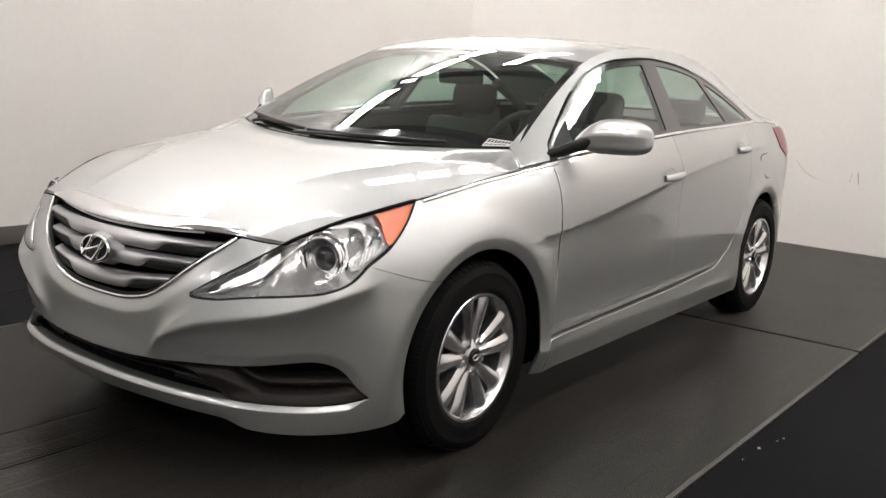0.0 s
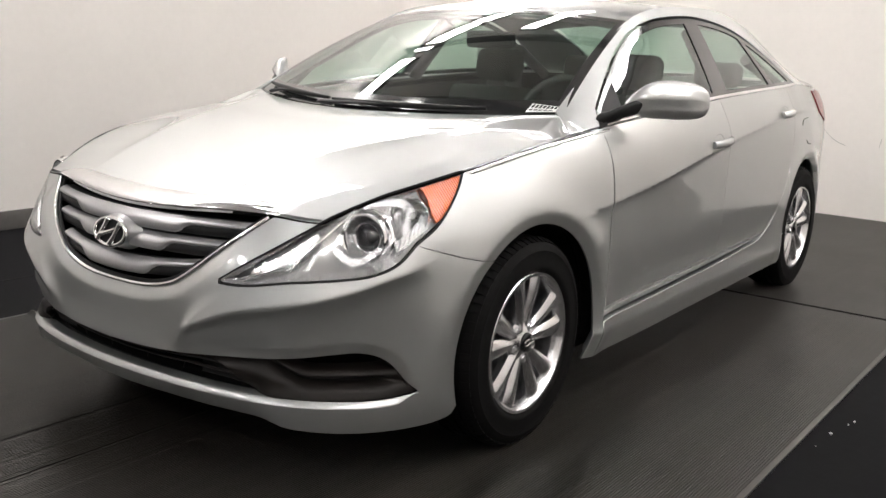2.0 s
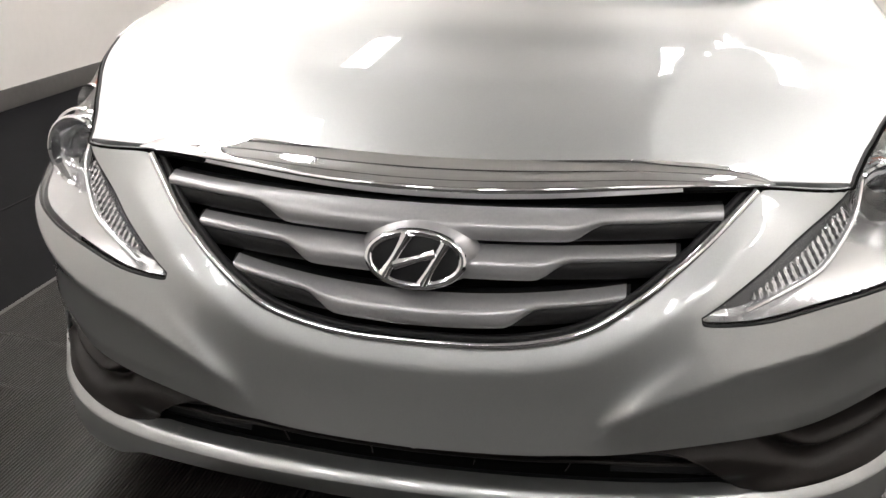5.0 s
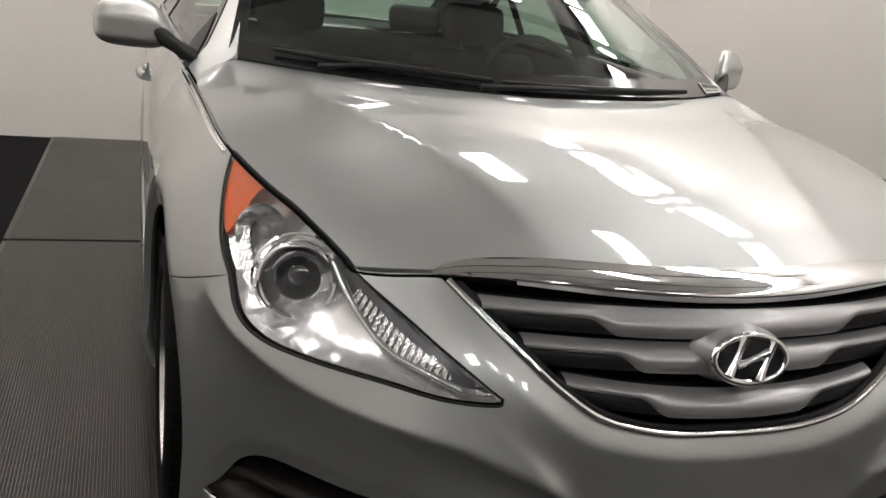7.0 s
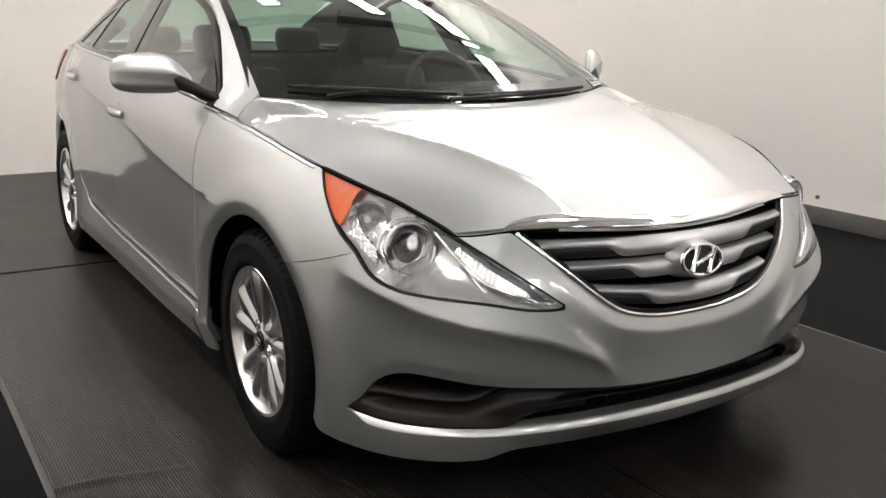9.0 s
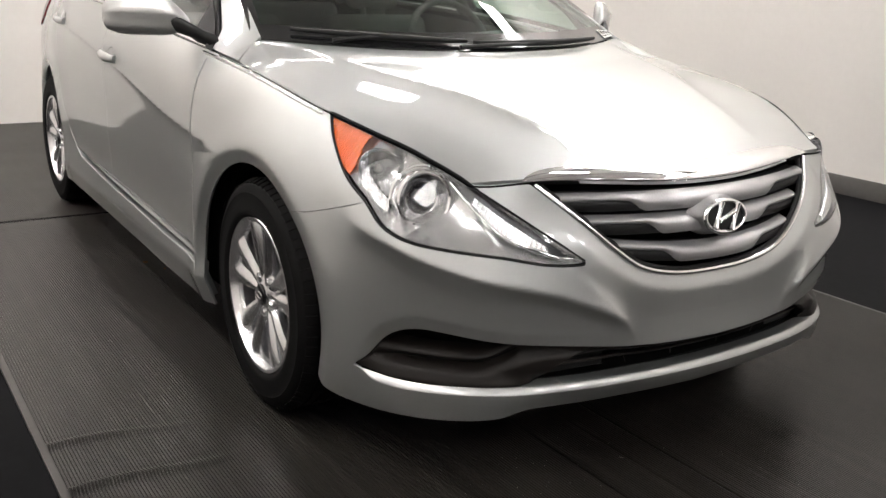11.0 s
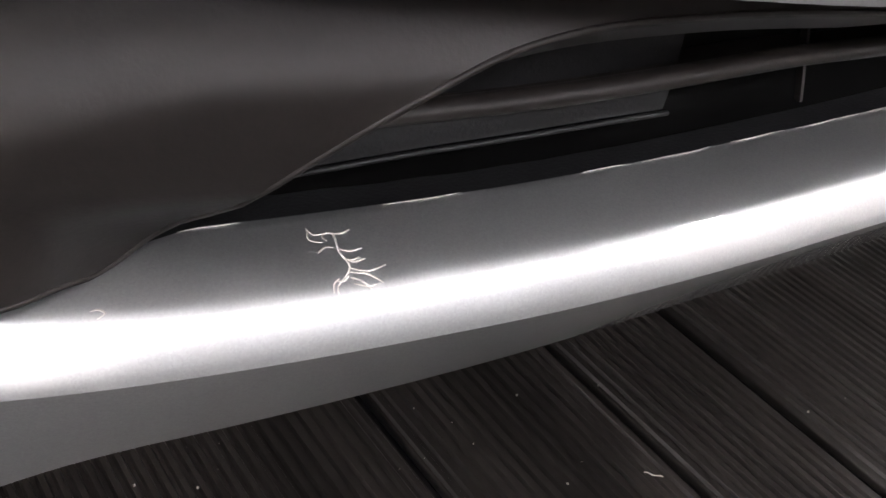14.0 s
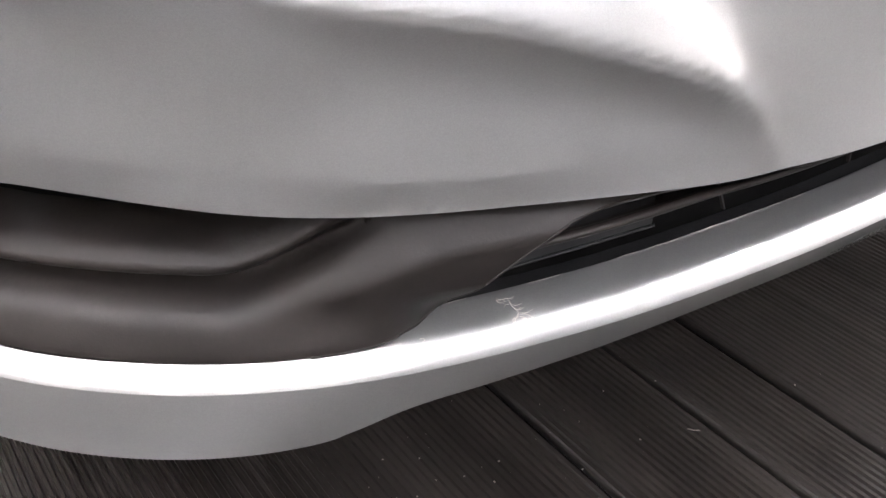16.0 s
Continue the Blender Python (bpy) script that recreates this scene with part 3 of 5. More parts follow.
def hood(x, y):
    x, y = np.asarray(x, float), np.asarray(y, float)
    e, ze, zm = hood_edge_x(y), hood_edge_z(y), hood_mid_z(y)
    u = np.abs(x) / e
    z = ze + (zm - ze) * (1 - np.clip(u, 0, 1.2) ** 2.3)
    # two creases run from the windscreen's corners to the grille
    c = 0.60 - 0.30 * ease((0.35 - y) / 1.1)
    q = np.abs(x) - c
    fade = ease((y + 0.78) / 0.3)
    z = z + fade * ridge(-q, 0.012, 0.15, 0.05, 0.012)
    # the rear edge sweeps up to the foot of the windscreen
    a = np.abs(x)
    ry = np.where(a < 0.715, 0.114 + 0.268 * (a / 0.72) ** 2, np.interp(a, [0.715, 0.765, 0.81], [0.366, 0.324, 0.292]))
    rz = np.interp(a, [0, 0.36, 0.58, 0.65, 0.70, 0.717, 0.735, 0.765, 0.802, 0.82], [0.971, 0.978, 0.987, 0.992, 0.9945, 0.995, 0.988, 0.971, 0.944, 0.935])
    base = z_at_rear(a, ry)
    w = ease(1 - (ry - y) / (0.20 - 0.07 * ease((a - 0.5) / 0.3)))
    z = z + w * (rz - base)
    # the nose rolls over towards the grille
    return np.stack([x, y, z], -1)


# greenhouse
belt_x = curve1d([0.1, 0.42, 0.8, 1.48, 2.2, 2.69, 3.2, 3.62], [0.80, 0.815, 0.835, 0.845, 0.835, 0.785, 0.722, 0.64])
belt_z = curve1d([0.1, 0.42, 0.8, 1.48, 2.2, 2.69, 3.2, 3.62], [0.918, 0.952, 0.985, 1.036, 1.068, 1.082, 1.07, 1.03])
RAIL = [(0.36, 0.715, 1.000), (0.62, 0.672, 1.125), (0.86, 0.628, 1.235), (1.08, 0.598, 1.328), (1.26, 0.592, 1.375), (1.60, 0.598, 1.408), (2.02, 0.60, 1.408),
        (2.40, 0.597, 1.355), (2.80, 0.592, 1.252), (3.15, 0.605, 1.132), (3.45, 0.64, 1.055)]
rail_x, rail_z = curve1d([p[0] for p in RAIL], [p[1] for p in RAIL]), soft_curve([p[0] for p in RAIL], [p[2] for p in RAIL])


def greenhouse(y, z):
    y, z = np.asarray(y, float), np.asarray(z, float)
    zb, zr = belt_z(y), np.maximum(rail_z(y), belt_z(y) + 0.04)
    t = (z - zb) / (zr - zb)
    x = belt_x(y) + (rail_x(y) - belt_x(y)) * t + 0.035 * np.clip(t * (1 - t), -0.3, 1) * ease((y - 0.3) / 0.6)
    return np.stack([x, y, z], -1)


def roof(x, y):
    x, y = np.asarray(x, float), np.asarray(y, float)
    u = np.clip(np.abs(x) / rail_x(y), 0, 1.1)
    return np.stack([x, y, rail_z(y) + 0.042 * (1 - u**2.4)], -1)


def screen(u, v):
    """Windscreen, u from -1 to 1 across, v from the cowl to the roof."""
    u, v = np.asarray(u, float), np.asarray(v, float)
    bx, by, bz = 0.725 * u, 0.12 + 0.27 * u**2, 0.975 + 0.027 * u**2
    tx, ty, tz = 0.592 * u, 1.00 + 0.08 * u**2, 1.362 - 0.034 * np.abs(u) ** 2.4
    bulge = 0.035 * v * (1 - v) * 4 * (1 - 0.4 * u**2)
    return np.stack([bx + (tx - bx) * v, by + (ty - by) * v - bulge * 0.4, bz + (tz - bz) * v + bulge * 0.8], -1)


def back_screen(u, v):
    u, v = np.asarray(u, float), np.asarray(v, float)
    bx, by, bz = 0.62 * u, 3.30 - 0.16 * u**2, 1.10 - 0.01 * u**2
    tx, ty, tz = 0.56 * u, 2.52 - 0.05 * u**2, 1.385 - 0.03 * u**2
    bulge = 0.03 * v * (1 - v) * 4
    return np.stack([bx + (tx - bx) * v, by + (ty - by) * v, bz + (tz - bz) * v + bulge], -1)

# ------------------------------------------------------------------ the car
car = new("car")
tagged(car, "silver four-door sedan parked on a grey ribbed mat", "car")


def line(points, n=8):
    return [tuple(p) for p in spline(points, n)]


# outlines on the skin, in (length round the car, height)
S_TIP, S_CORNER = s_of(0.411, -0.822), s_of(0.615, -0.652)
S_OUT, S_SEAM = s_of(0.772, -0.244), s_of(0.806, -0.481)
FOG_TIP = (0.962, 0.291)


def shoulder_run(s0, s1, n=24, drop=0.0):
    return [(s, float(shoulder_z(s)) - drop) for s in np.linspace(s0, s1, n)]


def arch(sw, a0, a1, r=0.368, n=28):
    return [(sw + r * math.cos(radians(a)), 0.327 + r * math.sin(radians(a))) for a in np.linspace(a0, a1, n)]


head_top = line([(S_TIP, 0.584), (0.486, 0.630), (0.567, 0.676), (S_CORNER, 0.744)], 8)
head_low = line([(S_SEAM, 0.686), (0.897, 0.641), (0.822, 0.615), (0.741, 0.604), (0.61, 0.592), (0.505, 0.576), (S_TIP + 0.012, 0.573), (S_TIP, 0.580)], 8)
head_out = line([(S_OUT, 0.864), (1.127, 0.80), (1.045, 0.732), (S_SEAM, 0.686)], 6)
grille_rim = line(GRILLE_KNOTS, 7)
seam = line([(S_SEAM, 0.684), (s_of(0.868, -0.34), 0.640), (S_WF - 0.368 * math.cos(math.asin(0.292 / 0.368)), 0.617)], 6)
gap_top = line(GAP_KNOTS, 6)
lip_top = line([(0, 0.284), (0.2, 0.284), (0.45, 0.284), (0.70, 0.278), (0.86, 0.277), (FOG_TIP[0] + 0.004, 0.286)], 12)
lip_low = line([(0, 0.207), (0.3, 0.210), (0.47, 0.214), (0.53, 0.212), (0.575, 0.198), (0.62, 0.189), (0.8, 0.183), (0.97, 0.184), (S_WF - 0.38, 0.202)], 6)


def lip_drop(a):
    """Height of the rolled edge of the lip, lower towards the fog blank's tip."""
    return (0.022 + 0.003 * (1 - ease((a - 0.50) / 0.14))) * (1 - ease((a - 0.90) / 0.06))


lip_roll = [(s, z - float(lip_drop(s))) for s, z in lip_top]
bumper_outline = (grille_rim[0:] + shoulder_run(grille_rim[-1][0], S_CORNER, 8)[1:]
                  + head_top[::-1][1:] + head_low[::-1][1:] + seam[1:]
                  + arch(S_WF, 180 - math.degrees(math.asin(0.292 / 0.368)), 180 + 17.5, n=16)[1:]
                  + lip_low[::-1] + lip_roll + gap_top[::-1][1:])
_roll = np.array(lip_roll)


def on_lip(uv):
    return (uv[:, 0] < FOG_TIP[0] - 0.01) & (np.abs(uv[:, 1] - np.interp(uv[:, 0], _roll[:, 0], _roll[:, 1])) < 1e-4)


bumper = mesh_part("front_bumper", panel_mesh("front_bumper", bumper_outline, wall, 0.0065, 0.010, gap=0.0012, mirror=True, welded=on_lip), SILVER, car, "silver painted bumper with a scraped lower lip")

fender_outline = (head_out[::-1] + shoulder_run(S_OUT, float(s_at_y(0.50)), 14)[1:]
                  + line([(float(s_at_y(0.478)), 0.93), (float(s_at_y(0.455)), 0.73), (float(s_at_y(0.43)), 0.45), (float(s_at_y(0.415)), 0.322)], 6)
                  + [(float(s_at_y(0.40)), 0.19), (S_WF + 0.345, 0.19)] + arch(S_WF, -18, 180 - math.degrees(math.asin(0.292 / 0.368)), n=36) + seam[::-1][1:])
both_sides("front_fender", panel_mesh("front_fender", fender_outline, wall, 0.012, 0.010, gap=0.0015), SILVER, car)


def sy(pts):
    return [(float(s_at_y(y)), z) for y, z in pts]


def door_skin(s, z):
    """Doors turn in above the sill."""
    lo = 0.318 + 0.019 * (np.abs(s) - 1.45)
    return inner_wall(s, z, 0.019 * ease((lo + 0.040 - z) / 0.034))


door_f_front = [(0.482, 0.94), (0.46, 0.73), (0.435, 0.45), (0.42, 0.318)]
door_f_rear = [(1.50, 0.342), (1.545, 0.6), (1.545, 0.88), (1.50, 1.0), (1.485, 1.036)]
front_door_outline = sy(line(door_f_front, 6)) + sy([(0.9, 0.328), (1.2, 0.335)]) + sy(line(door_f_rear, 6)) + shoulder_run(float(s_at_y(1.47)), float(s_at_y(0.49)), 20)
front_doors = both_sides("front_door", panel_mesh("front_door", front_door_outline, door_skin, 0.0075, 0.012, gap=0.002), SILVER, car)
door_r_rear = [(2.08, 0.368), (2.14, 0.392), (2.26, 0.457), (2.385, 0.565), (2.46, 0.690), (2.495, 0.82), (2.49, 0.95), (2.46, 1.075)]
rear_door_outline = sy(line(door_f_rear[::-1], 6)) + sy([(1.7, 0.350)]) + sy(line(door_r_rear, 6)) + shoulder_run(float(s_at_y(2.44)), float(s_at_y(1.50)), 20)
rear_doors = both_sides("rear_door", panel_mesh("rear_door", rear_door_outline, door_skin, 0.0075, 0.012, gap=0.002), SILVER, car)
sill_outline = sy([(0.405, 0.188), (0.418, 0.314)]) + sy([(0.9, 0.324), (1.2, 0.331), (1.5, 0.338), (1.7, 0.346), (2.06, 0.364), (2.14, 0.388), (2.26, 0.453), (2.385, 0.561), (2.455, 0.665)]) + arch(S_WR, 163, 193, n=10) + sy([(2.43, 0.225), (2.40, 0.20)])
both_sides("sill", panel_mesh("sill", sill_outline, wall, 0.022, 0.05, gap=0.0015), SILVER, car)
quarter_outline = (sy(line(door_r_rear[4:], 6)) + shoulder_run(float(s_at_y(2.47)), float(s_at_y(3.60)), 16) + sy([(3.66, 0.9), (3.60, 0.66), (3.3, 0.62)])
                   + arch(S_WR, 47, 163, n=28))
both_sides("rear_quarter", panel_mesh("rear_quarter", quarter_outline, wall, 0.014, 0.012, gap=0.002), SILVER, car)
rear_bumper_outline = (arch(S_WR, -20, 47, n=14) + sy([(3.3, 0.619), (3.60, 0.659)]) + [(float(PLAN_S[-1]) - 0.6, 0.66), (float(PLAN_S[-1]), 0.66), (float(PLAN_S[-1]), 0.26), (float(PLAN_S[-1]) - 0.7, 0.24)] + sy([(3.2, 0.215)]))
mesh_part("rear_bumper", panel_mesh("rear_bumper", rear_bumper_outline, wall, 0.03, 0.012, gap=0.002, mirror=True), SILVER, car)
tail_outline = sy([(3.67, 0.9), (3.61, 0.665)]) + [(float(PLAN_S[-1]), 0.665)] + shoulder_run(float(PLAN_S[-1]), float(s_at_y(3.61)), 12)
mesh_part("boot_lid", panel_mesh("boot_lid", tail_outline, wall, 0.03, 0.012, gap=0.002, mirror=True), SILVER, car)

# hood
hood_outline = [(x, float(hood_front_y(x)) + 0.003) for x in np.linspace(0, 0.61, 24)] + [(x, y) for x, y, z in spline(SHOULDER[3:10], 8)][1:]
hood_outline = [(x * 0.997, y + 0.003) for x, y in hood_outline if y < 0.285] + [(0.802, 0.294), (0.765, 0.324), (0.735, 0.348), (0.717, 0.364), (0.700, 0.366)] + [(0.72 * u, 0.114 + 0.268 * u * u) for u in np.linspace(0.94, 0, 18)]
mesh_part("hood", panel_mesh("hood", hood_outline, hood, 0.02, 0.012, mirror=True), SILVER, car)


# roof and pillars
roof_outline = ([(0, 1.005)] + [(0.592 * u, 1.005 + 0.08 * u * u) for u in np.linspace(0.1, 1, 10)] + [(float(rail_x(y)), y) for y in np.linspace(1.12, 2.45, 24)]
                + [(0.56 * u, 2.52 - 0.05 * u * u) for u in np.linspace(1, 0, 10)])
mesh_part("roof", panel_mesh("roof", roof_outline, roof, 0.03, 0.012, mirror=True), SILVER, car)

win_low = [(0.50, 0.972), (0.8, 1.000), (1.48, 1.050), (2.2, 1.080), (2.66, 1.092)]
win_top = [(0.50, 0.985), (0.72, 1.115), (0.90, 1.215), (1.054, 1.282), (1.20, 1.322), (1.343, 1.345), (1.62, 1.362), (1.90, 1.345), (2.12, 1.306), (2.297, 1.254), (2.50, 1.176), (2.68, 1.096)]
frame_out = line(win_top, 6)
rail_line = [(y, float(rail_z(y)) + 0.004) for y in np.linspace(0.37, 3.42, 50)]
uniside = [(y, z + 0.012) for y, z in frame_out if y > 0.52] + [(2.72, 1.10), (2.72, float(belt_z(2.72)) + 0.002), (3.2, float(belt_z(3.2)) + 0.002), (3.40, 1.056)] + rail_line[::-1] + [(0.352, 0.989), (0.328, 0.968), (0.300, 0.9435), (0.40, 0.9535), (0.485, 0.9625)]
both_sides("side_frame", panel_mesh("side_frame", uniside, greenhouse, 0.022, 0.012), SILVER, car, "silver roof pillar and rail")

win_lo_line = line(win_low, 10)


def lower(y):
    return float(np.interp(y, [p[0] for p in win_lo_line], [p[1] for p in win_lo_line]))


def upper(y):
    return float(np.interp(y, [p[0] for p in frame_out], [p[1] for p in frame_out]))


def window_part(y0b, y1b, y0t, y1t, inset=0.02):
    top = [(y, upper(y) - inset) for y in np.linspace(y0t, y1t, 18)]
    bot = [(y, lower(y) + 0.012) for y in np.linspace(y1b, y0b, 14)]
    return [p for p in top] + [p for p in bot]


glass_f = window_part(0.66, 1.455, 0.70, 1.525)
glass_r = window_part(1.61, 2.185, 1.66, 2.085)
glass_q = window_part(2.235, 2.60, 2.15, 2.56, 0.026)
frame_hole = frame_out + win_lo_line[::-1]
both_sides("window_frame", panel_mesh("window_frame", frame_hole, lambda y, z: greenhouse(y, z) - np.array((0.003, 0, 0)), 0.03, 0.01, holes=(glass_f, glass_r, glass_q)), BLACK_GLOSS, car, "black window frame and pillar trim")
for nm, g in (("front_side_window", glass_f), ("rear_side_window", glass_r), ("quarter_window", glass_q)):
    for ob in both_sides(nm, panel_mesh(nm, g, lambda y, z: greenhouse(y, z) - np.array((0.007, 0, 0)), 0.04, 0.0), GLASS, car):
        ob.visible_shadow = False
belt_pts = [tuple(greenhouse(y, lower(y) - 0.006) + np.array((0.004, 0, 0))) for y in np.linspace(0.52, 2.67, 40)]
pair("belt_moulding", tube(belt_pts, 0.008, 8), CHROME, (car, car), "thin chrome strip under the side windows")
hl = [tuple(wall(s, float(shoulder_z(s)) - 0.011) + np.array((0.0005, 0, 0.0))) for s in np.linspace(S_OUT + 0.02, float(s_at_y(0.52)), 30)]
pair("fender_moulding", tube(hl, 0.0055, 8), CHROME, (car, car), "thin chrome strip between hood and fender")

# windscreen and back window
ws_out = [(u, 0.0) for u in np.linspace(-1, 1, 30)] + [(1, v) for v in np.linspace(0.1, 1, 10)] + [(u, 1.0) for u in np.linspace(0.95, -1, 30)] + [(-1, v) for v in np.linspace(0.9, 0.1, 9)]
ws_in = [(u, 0.10) for u in np.linspace(-0.955, 0.955, 30)] + [(0.955, v) for v in np.linspace(0.12, 0.95, 10)] + [(u, 0.955) for u in np.linspace(0.95, -0.955, 30)] + [(-0.955, v) for v in np.linspace(0.93, 0.12, 9)]
mesh_part("windscreen_border", panel_mesh("windscreen_border", ws_out, screen, 0.06, 0.004, holes=(ws_in,)), BLACK_GLOSS, car, "black edge band of the windscreen")
ws = mesh_part("windscreen", panel_mesh("windscreen", ws_in, screen, 0.06, 0.0), GLASS, car)
ws.visible_shadow = False
bw_out = [(u, 0.0) for u in np.linspace(-1, 1, 24)] + [(u, 1.0) for u in np.linspace(1, -1, 24)]
bw = mesh_part("back_window", panel_mesh("back_window", bw_out, back_screen, 0.08, 0.0, flip=True), GLASS, car)
bw.visible_shadow = False
deck = bmesh.new()
xs = np.linspace(-1, 1, 17)
rows = []
for k, (yy, zz, ww) in enumerate(((3.28, 1.098, 0.63), (3.4, 1.085, 0.66), (3.62, 1.06, 0.66), (3.80, 1.035, 0.62))):
    rows.append([deck.verts.new((ww * x, yy - (0.16 if k == 0 else 0.1) * x * x, zz - 0.02 * x * x)) for x in xs])
for a, b in zip(rows, rows[1:]):
    for i in range(16):
        deck.faces.new((a[i], a[i + 1], b[i + 1], b[i]))
part("boot_top", smooth(deck), SILVER, car)

# dark inner shell closes the body behind the gaps and openings
core_out = [(0.0, 0.24)] + [(0.0, 0.50)] + [(s, z) for s, z in grille_rim[2:]] + shoulder_run(grille_rim[-1][0] + 0.01, float(PLAN_S[-1]), 40, 0.012) + [(float(PLAN_S[-1]), 0.3)] + arch(S_WR, -10, 190, 0.40, 24) + sy([(2.2, 0.22), (0.6, 0.22)]) + arch(S_WF, -12, 200, 0.40, 24) + [(0.85, 0.24)]
mesh_part("inner_shell", panel_mesh("inner_shell", core_out, lambda s, z: inner_wall(s, z, 0.075), 0.04, 0.0, mirror=True), UNDER, car, "black inner structure behind the panels")
under = bmesh.new()
add_box(under, -0.62, -0.66, 0.19, 0.62, 3.55, 0.30)
add_box(under, -0.80, 0.42, 0.19, 0.80, 2.35, 0.30)
part("underbody", under, UNDER, car, "black underbody")
for yy in (0.0, 2.82):
    for sgn in (-1, 1):
        liner = bmesh.new()
        rings = []
        for a in np.linspace(-12, 192, 30):
            rings.append([liner.verts.new((sgn * xx, yy + rr * math.cos(radians(a)), 0.325 + rr * math.sin(radians(a)))) for xx, rr in ((0.790 if yy else 0.850, 0.372), (0.77, 0.385), (0.62, 0.385), (0.60, 0.1))])
        for a, b in zip(rings, rings[1:]):
            for i in range(3):
                liner.faces.new((a[i], a[i + 1], b[i + 1], b[i]))
        part("wheel_well", smooth(liner), UNDER, car, "black wheel arch liner")


# wheels
def wheel_parts(side_sign, y, track):
    """Outer face towards +x of the wheel; the other side is turned."""
    m = Matrix.Translation((side_sign * track, y, 0.325)) @ (Matrix.Identity(4) if side_sign > 0 else Matrix.Rotation(math.pi, 4, "Z"))
    face = m @ Matrix.Translation((0.017, 0, 0))
    R, w = 0.327, 0.102
    rim = lathe([(0.198, 0.048), (0.200, 0.060), (0.214, 0.066), (0.221, 0.072), (0.223, 0.078), (0.220, 0.0815), (0.211, 0.081), (0.205, 0.070), (0.197, 0.052), (0.196, 0.046)], 72)
    rim.transform(face)
    wheel = part("wheel", rim, ALLOY, car, "ten-spoke silver alloy wheel")
    barrel = lathe([(0.186, -0.085), (0.196, 0.0), (0.199, 0.050), (0.195, 0.048), (0.189, 0.0), (0.182, -0.08)], 64)
    barrel.transform(face)
    part("barrel", barrel, SHADED_WHEEL, wheel, "inner barrel of the rim, grey darkened for shade behind the spokes")
    prof = [(0.20, -0.095), (0.225, -w), (0.27, -w - 0.006), (0.30, -w + 0.002), (0.318, -0.085), (0.325, -0.06)]
    for c in (-0.048, -0.016, 0.016, 0.048):
        prof += [(R, c - 0.0045), (R - 0.008, c - 0.0035), (R - 0.008, c + 0.0035), (R, c + 0.0045)]
    prof += [(0.325, 0.06), (0.319, 0.082), (0.313, 0.092), (0.300, 0.100), (0.288, 0.1045), (0.284, 0.1030), (0.265, 0.106), (0.246, 0.1045), (0.240, 0.1055), (0.232, 0.103), (0.226, 0.098), (0.222, 0.090), (0.205, 0.080)]
    ty = lathe(prof, 96)
    # shoulder cuts round the tread
    ty.transform(m)
    part("tyre", ty, RUBBER, wheel, "black rubber tyre")
    lugs = bmesh.new()
    for i in range(72):
        a = 2 * math.pi * i / 72
        for hx in (0.078, -0.078):
            r = bmesh.ops.create_cube(lugs, size=1)
            bmesh.ops.scale(lugs, verts=r["verts"], vec=(0.030, 0.020, 0.009))
            bmesh.ops.rotate(lugs, verts=r["verts"], cent=(0, 0, 0), matrix=Matrix.Rotation(math.copysign(0.42, hx), 3, "Y"))
            bmesh.ops.translate(lugs, verts=r["verts"], vec=(hx, 0, 0.3185))
            bmesh.ops.rotate(lugs, verts=r["verts"], cent=(0, 0, 0), matrix=Matrix.Rotation(a, 3, "X"))
    lugs.transform(m)
    tagged(part("tread_block", lugs, RUBBER, wheel, "tread shoulder blocks"), kind="stuff")
    # five pairs of tapering spokes
    spoke = bmesh.new()
    secs = []
    for k, (r, wd, h, dp) in enumerate(((0.040, 0.0155, 0.060, 0.034), (0.070, 0.0195, 0.064, 0.036), (0.11, 0.0240, 0.068, 0.038), (0.155, 0.0290, 0.072, 0.038), (0.188, 0.0335, 0.073, 0.036), (0.209, 0.038, 0.071, 0.034))):
        secs.append([spoke.verts.new(v) for v in ((h - dp, -wd, r), (h - 0.012, -wd * 0.97, r), (h - 0.001, -wd * 0.50, r), (h, -wd * 0.1, r), (h - 0.003, wd * 0.4, r), (h - 0.014, wd * 0.97, r), (h - dp, wd, r))])
    for a, b in zip(secs, secs[1:]):
        for i in range(6):
            spoke.faces.new((a[i], a[i + 1], b[i + 1], b[i]))
        spoke.faces.new((a[6], a[0], b[0], b[6]))
    bmesh.ops.recalc_face_normals(spoke, faces=spoke.faces)
    smooth(spoke, 40)
    for i in range(5):
        for lean in (-0.245, 0.245):
            c = spoke.copy()
            c.transform(face @ Matrix.Rotation(2 * math.pi * i / 5 + lean, 4, "X"))
            part("spoke", c, ALLOY, wheel)
    spoke.free()
    hub = lathe([(0.0, 0.072), (0.026, 0.071), (0.030, 0.066), (0.034, 0.064), (0.058, 0.058), (0.072, 0.048), (0.078, 0.03), (0.07, 0.0)], 40)
    hub.transform(face)
    part("hub", hub, ALLOY, wheel)
    cap = lathe([(0.0, 0.0745), (0.025, 0.074), (0.0305, 0.0715), (0.031, 0.06)], 32)
    cap.transform(face)
    part("hub_cap", cap, BLACK_GLOSS, wheel, "round black centre cap")
    badge = lathe([(0.0105, 0.0752), (0.0125, 0.0765), (0.0145, 0.0752)], 24)
    badge.transform(face @ Matrix.Diagonal((1, 1.25, 0.72, 1)))
    part("cap_badge", badge, CHROME, wheel, "small oval badge")
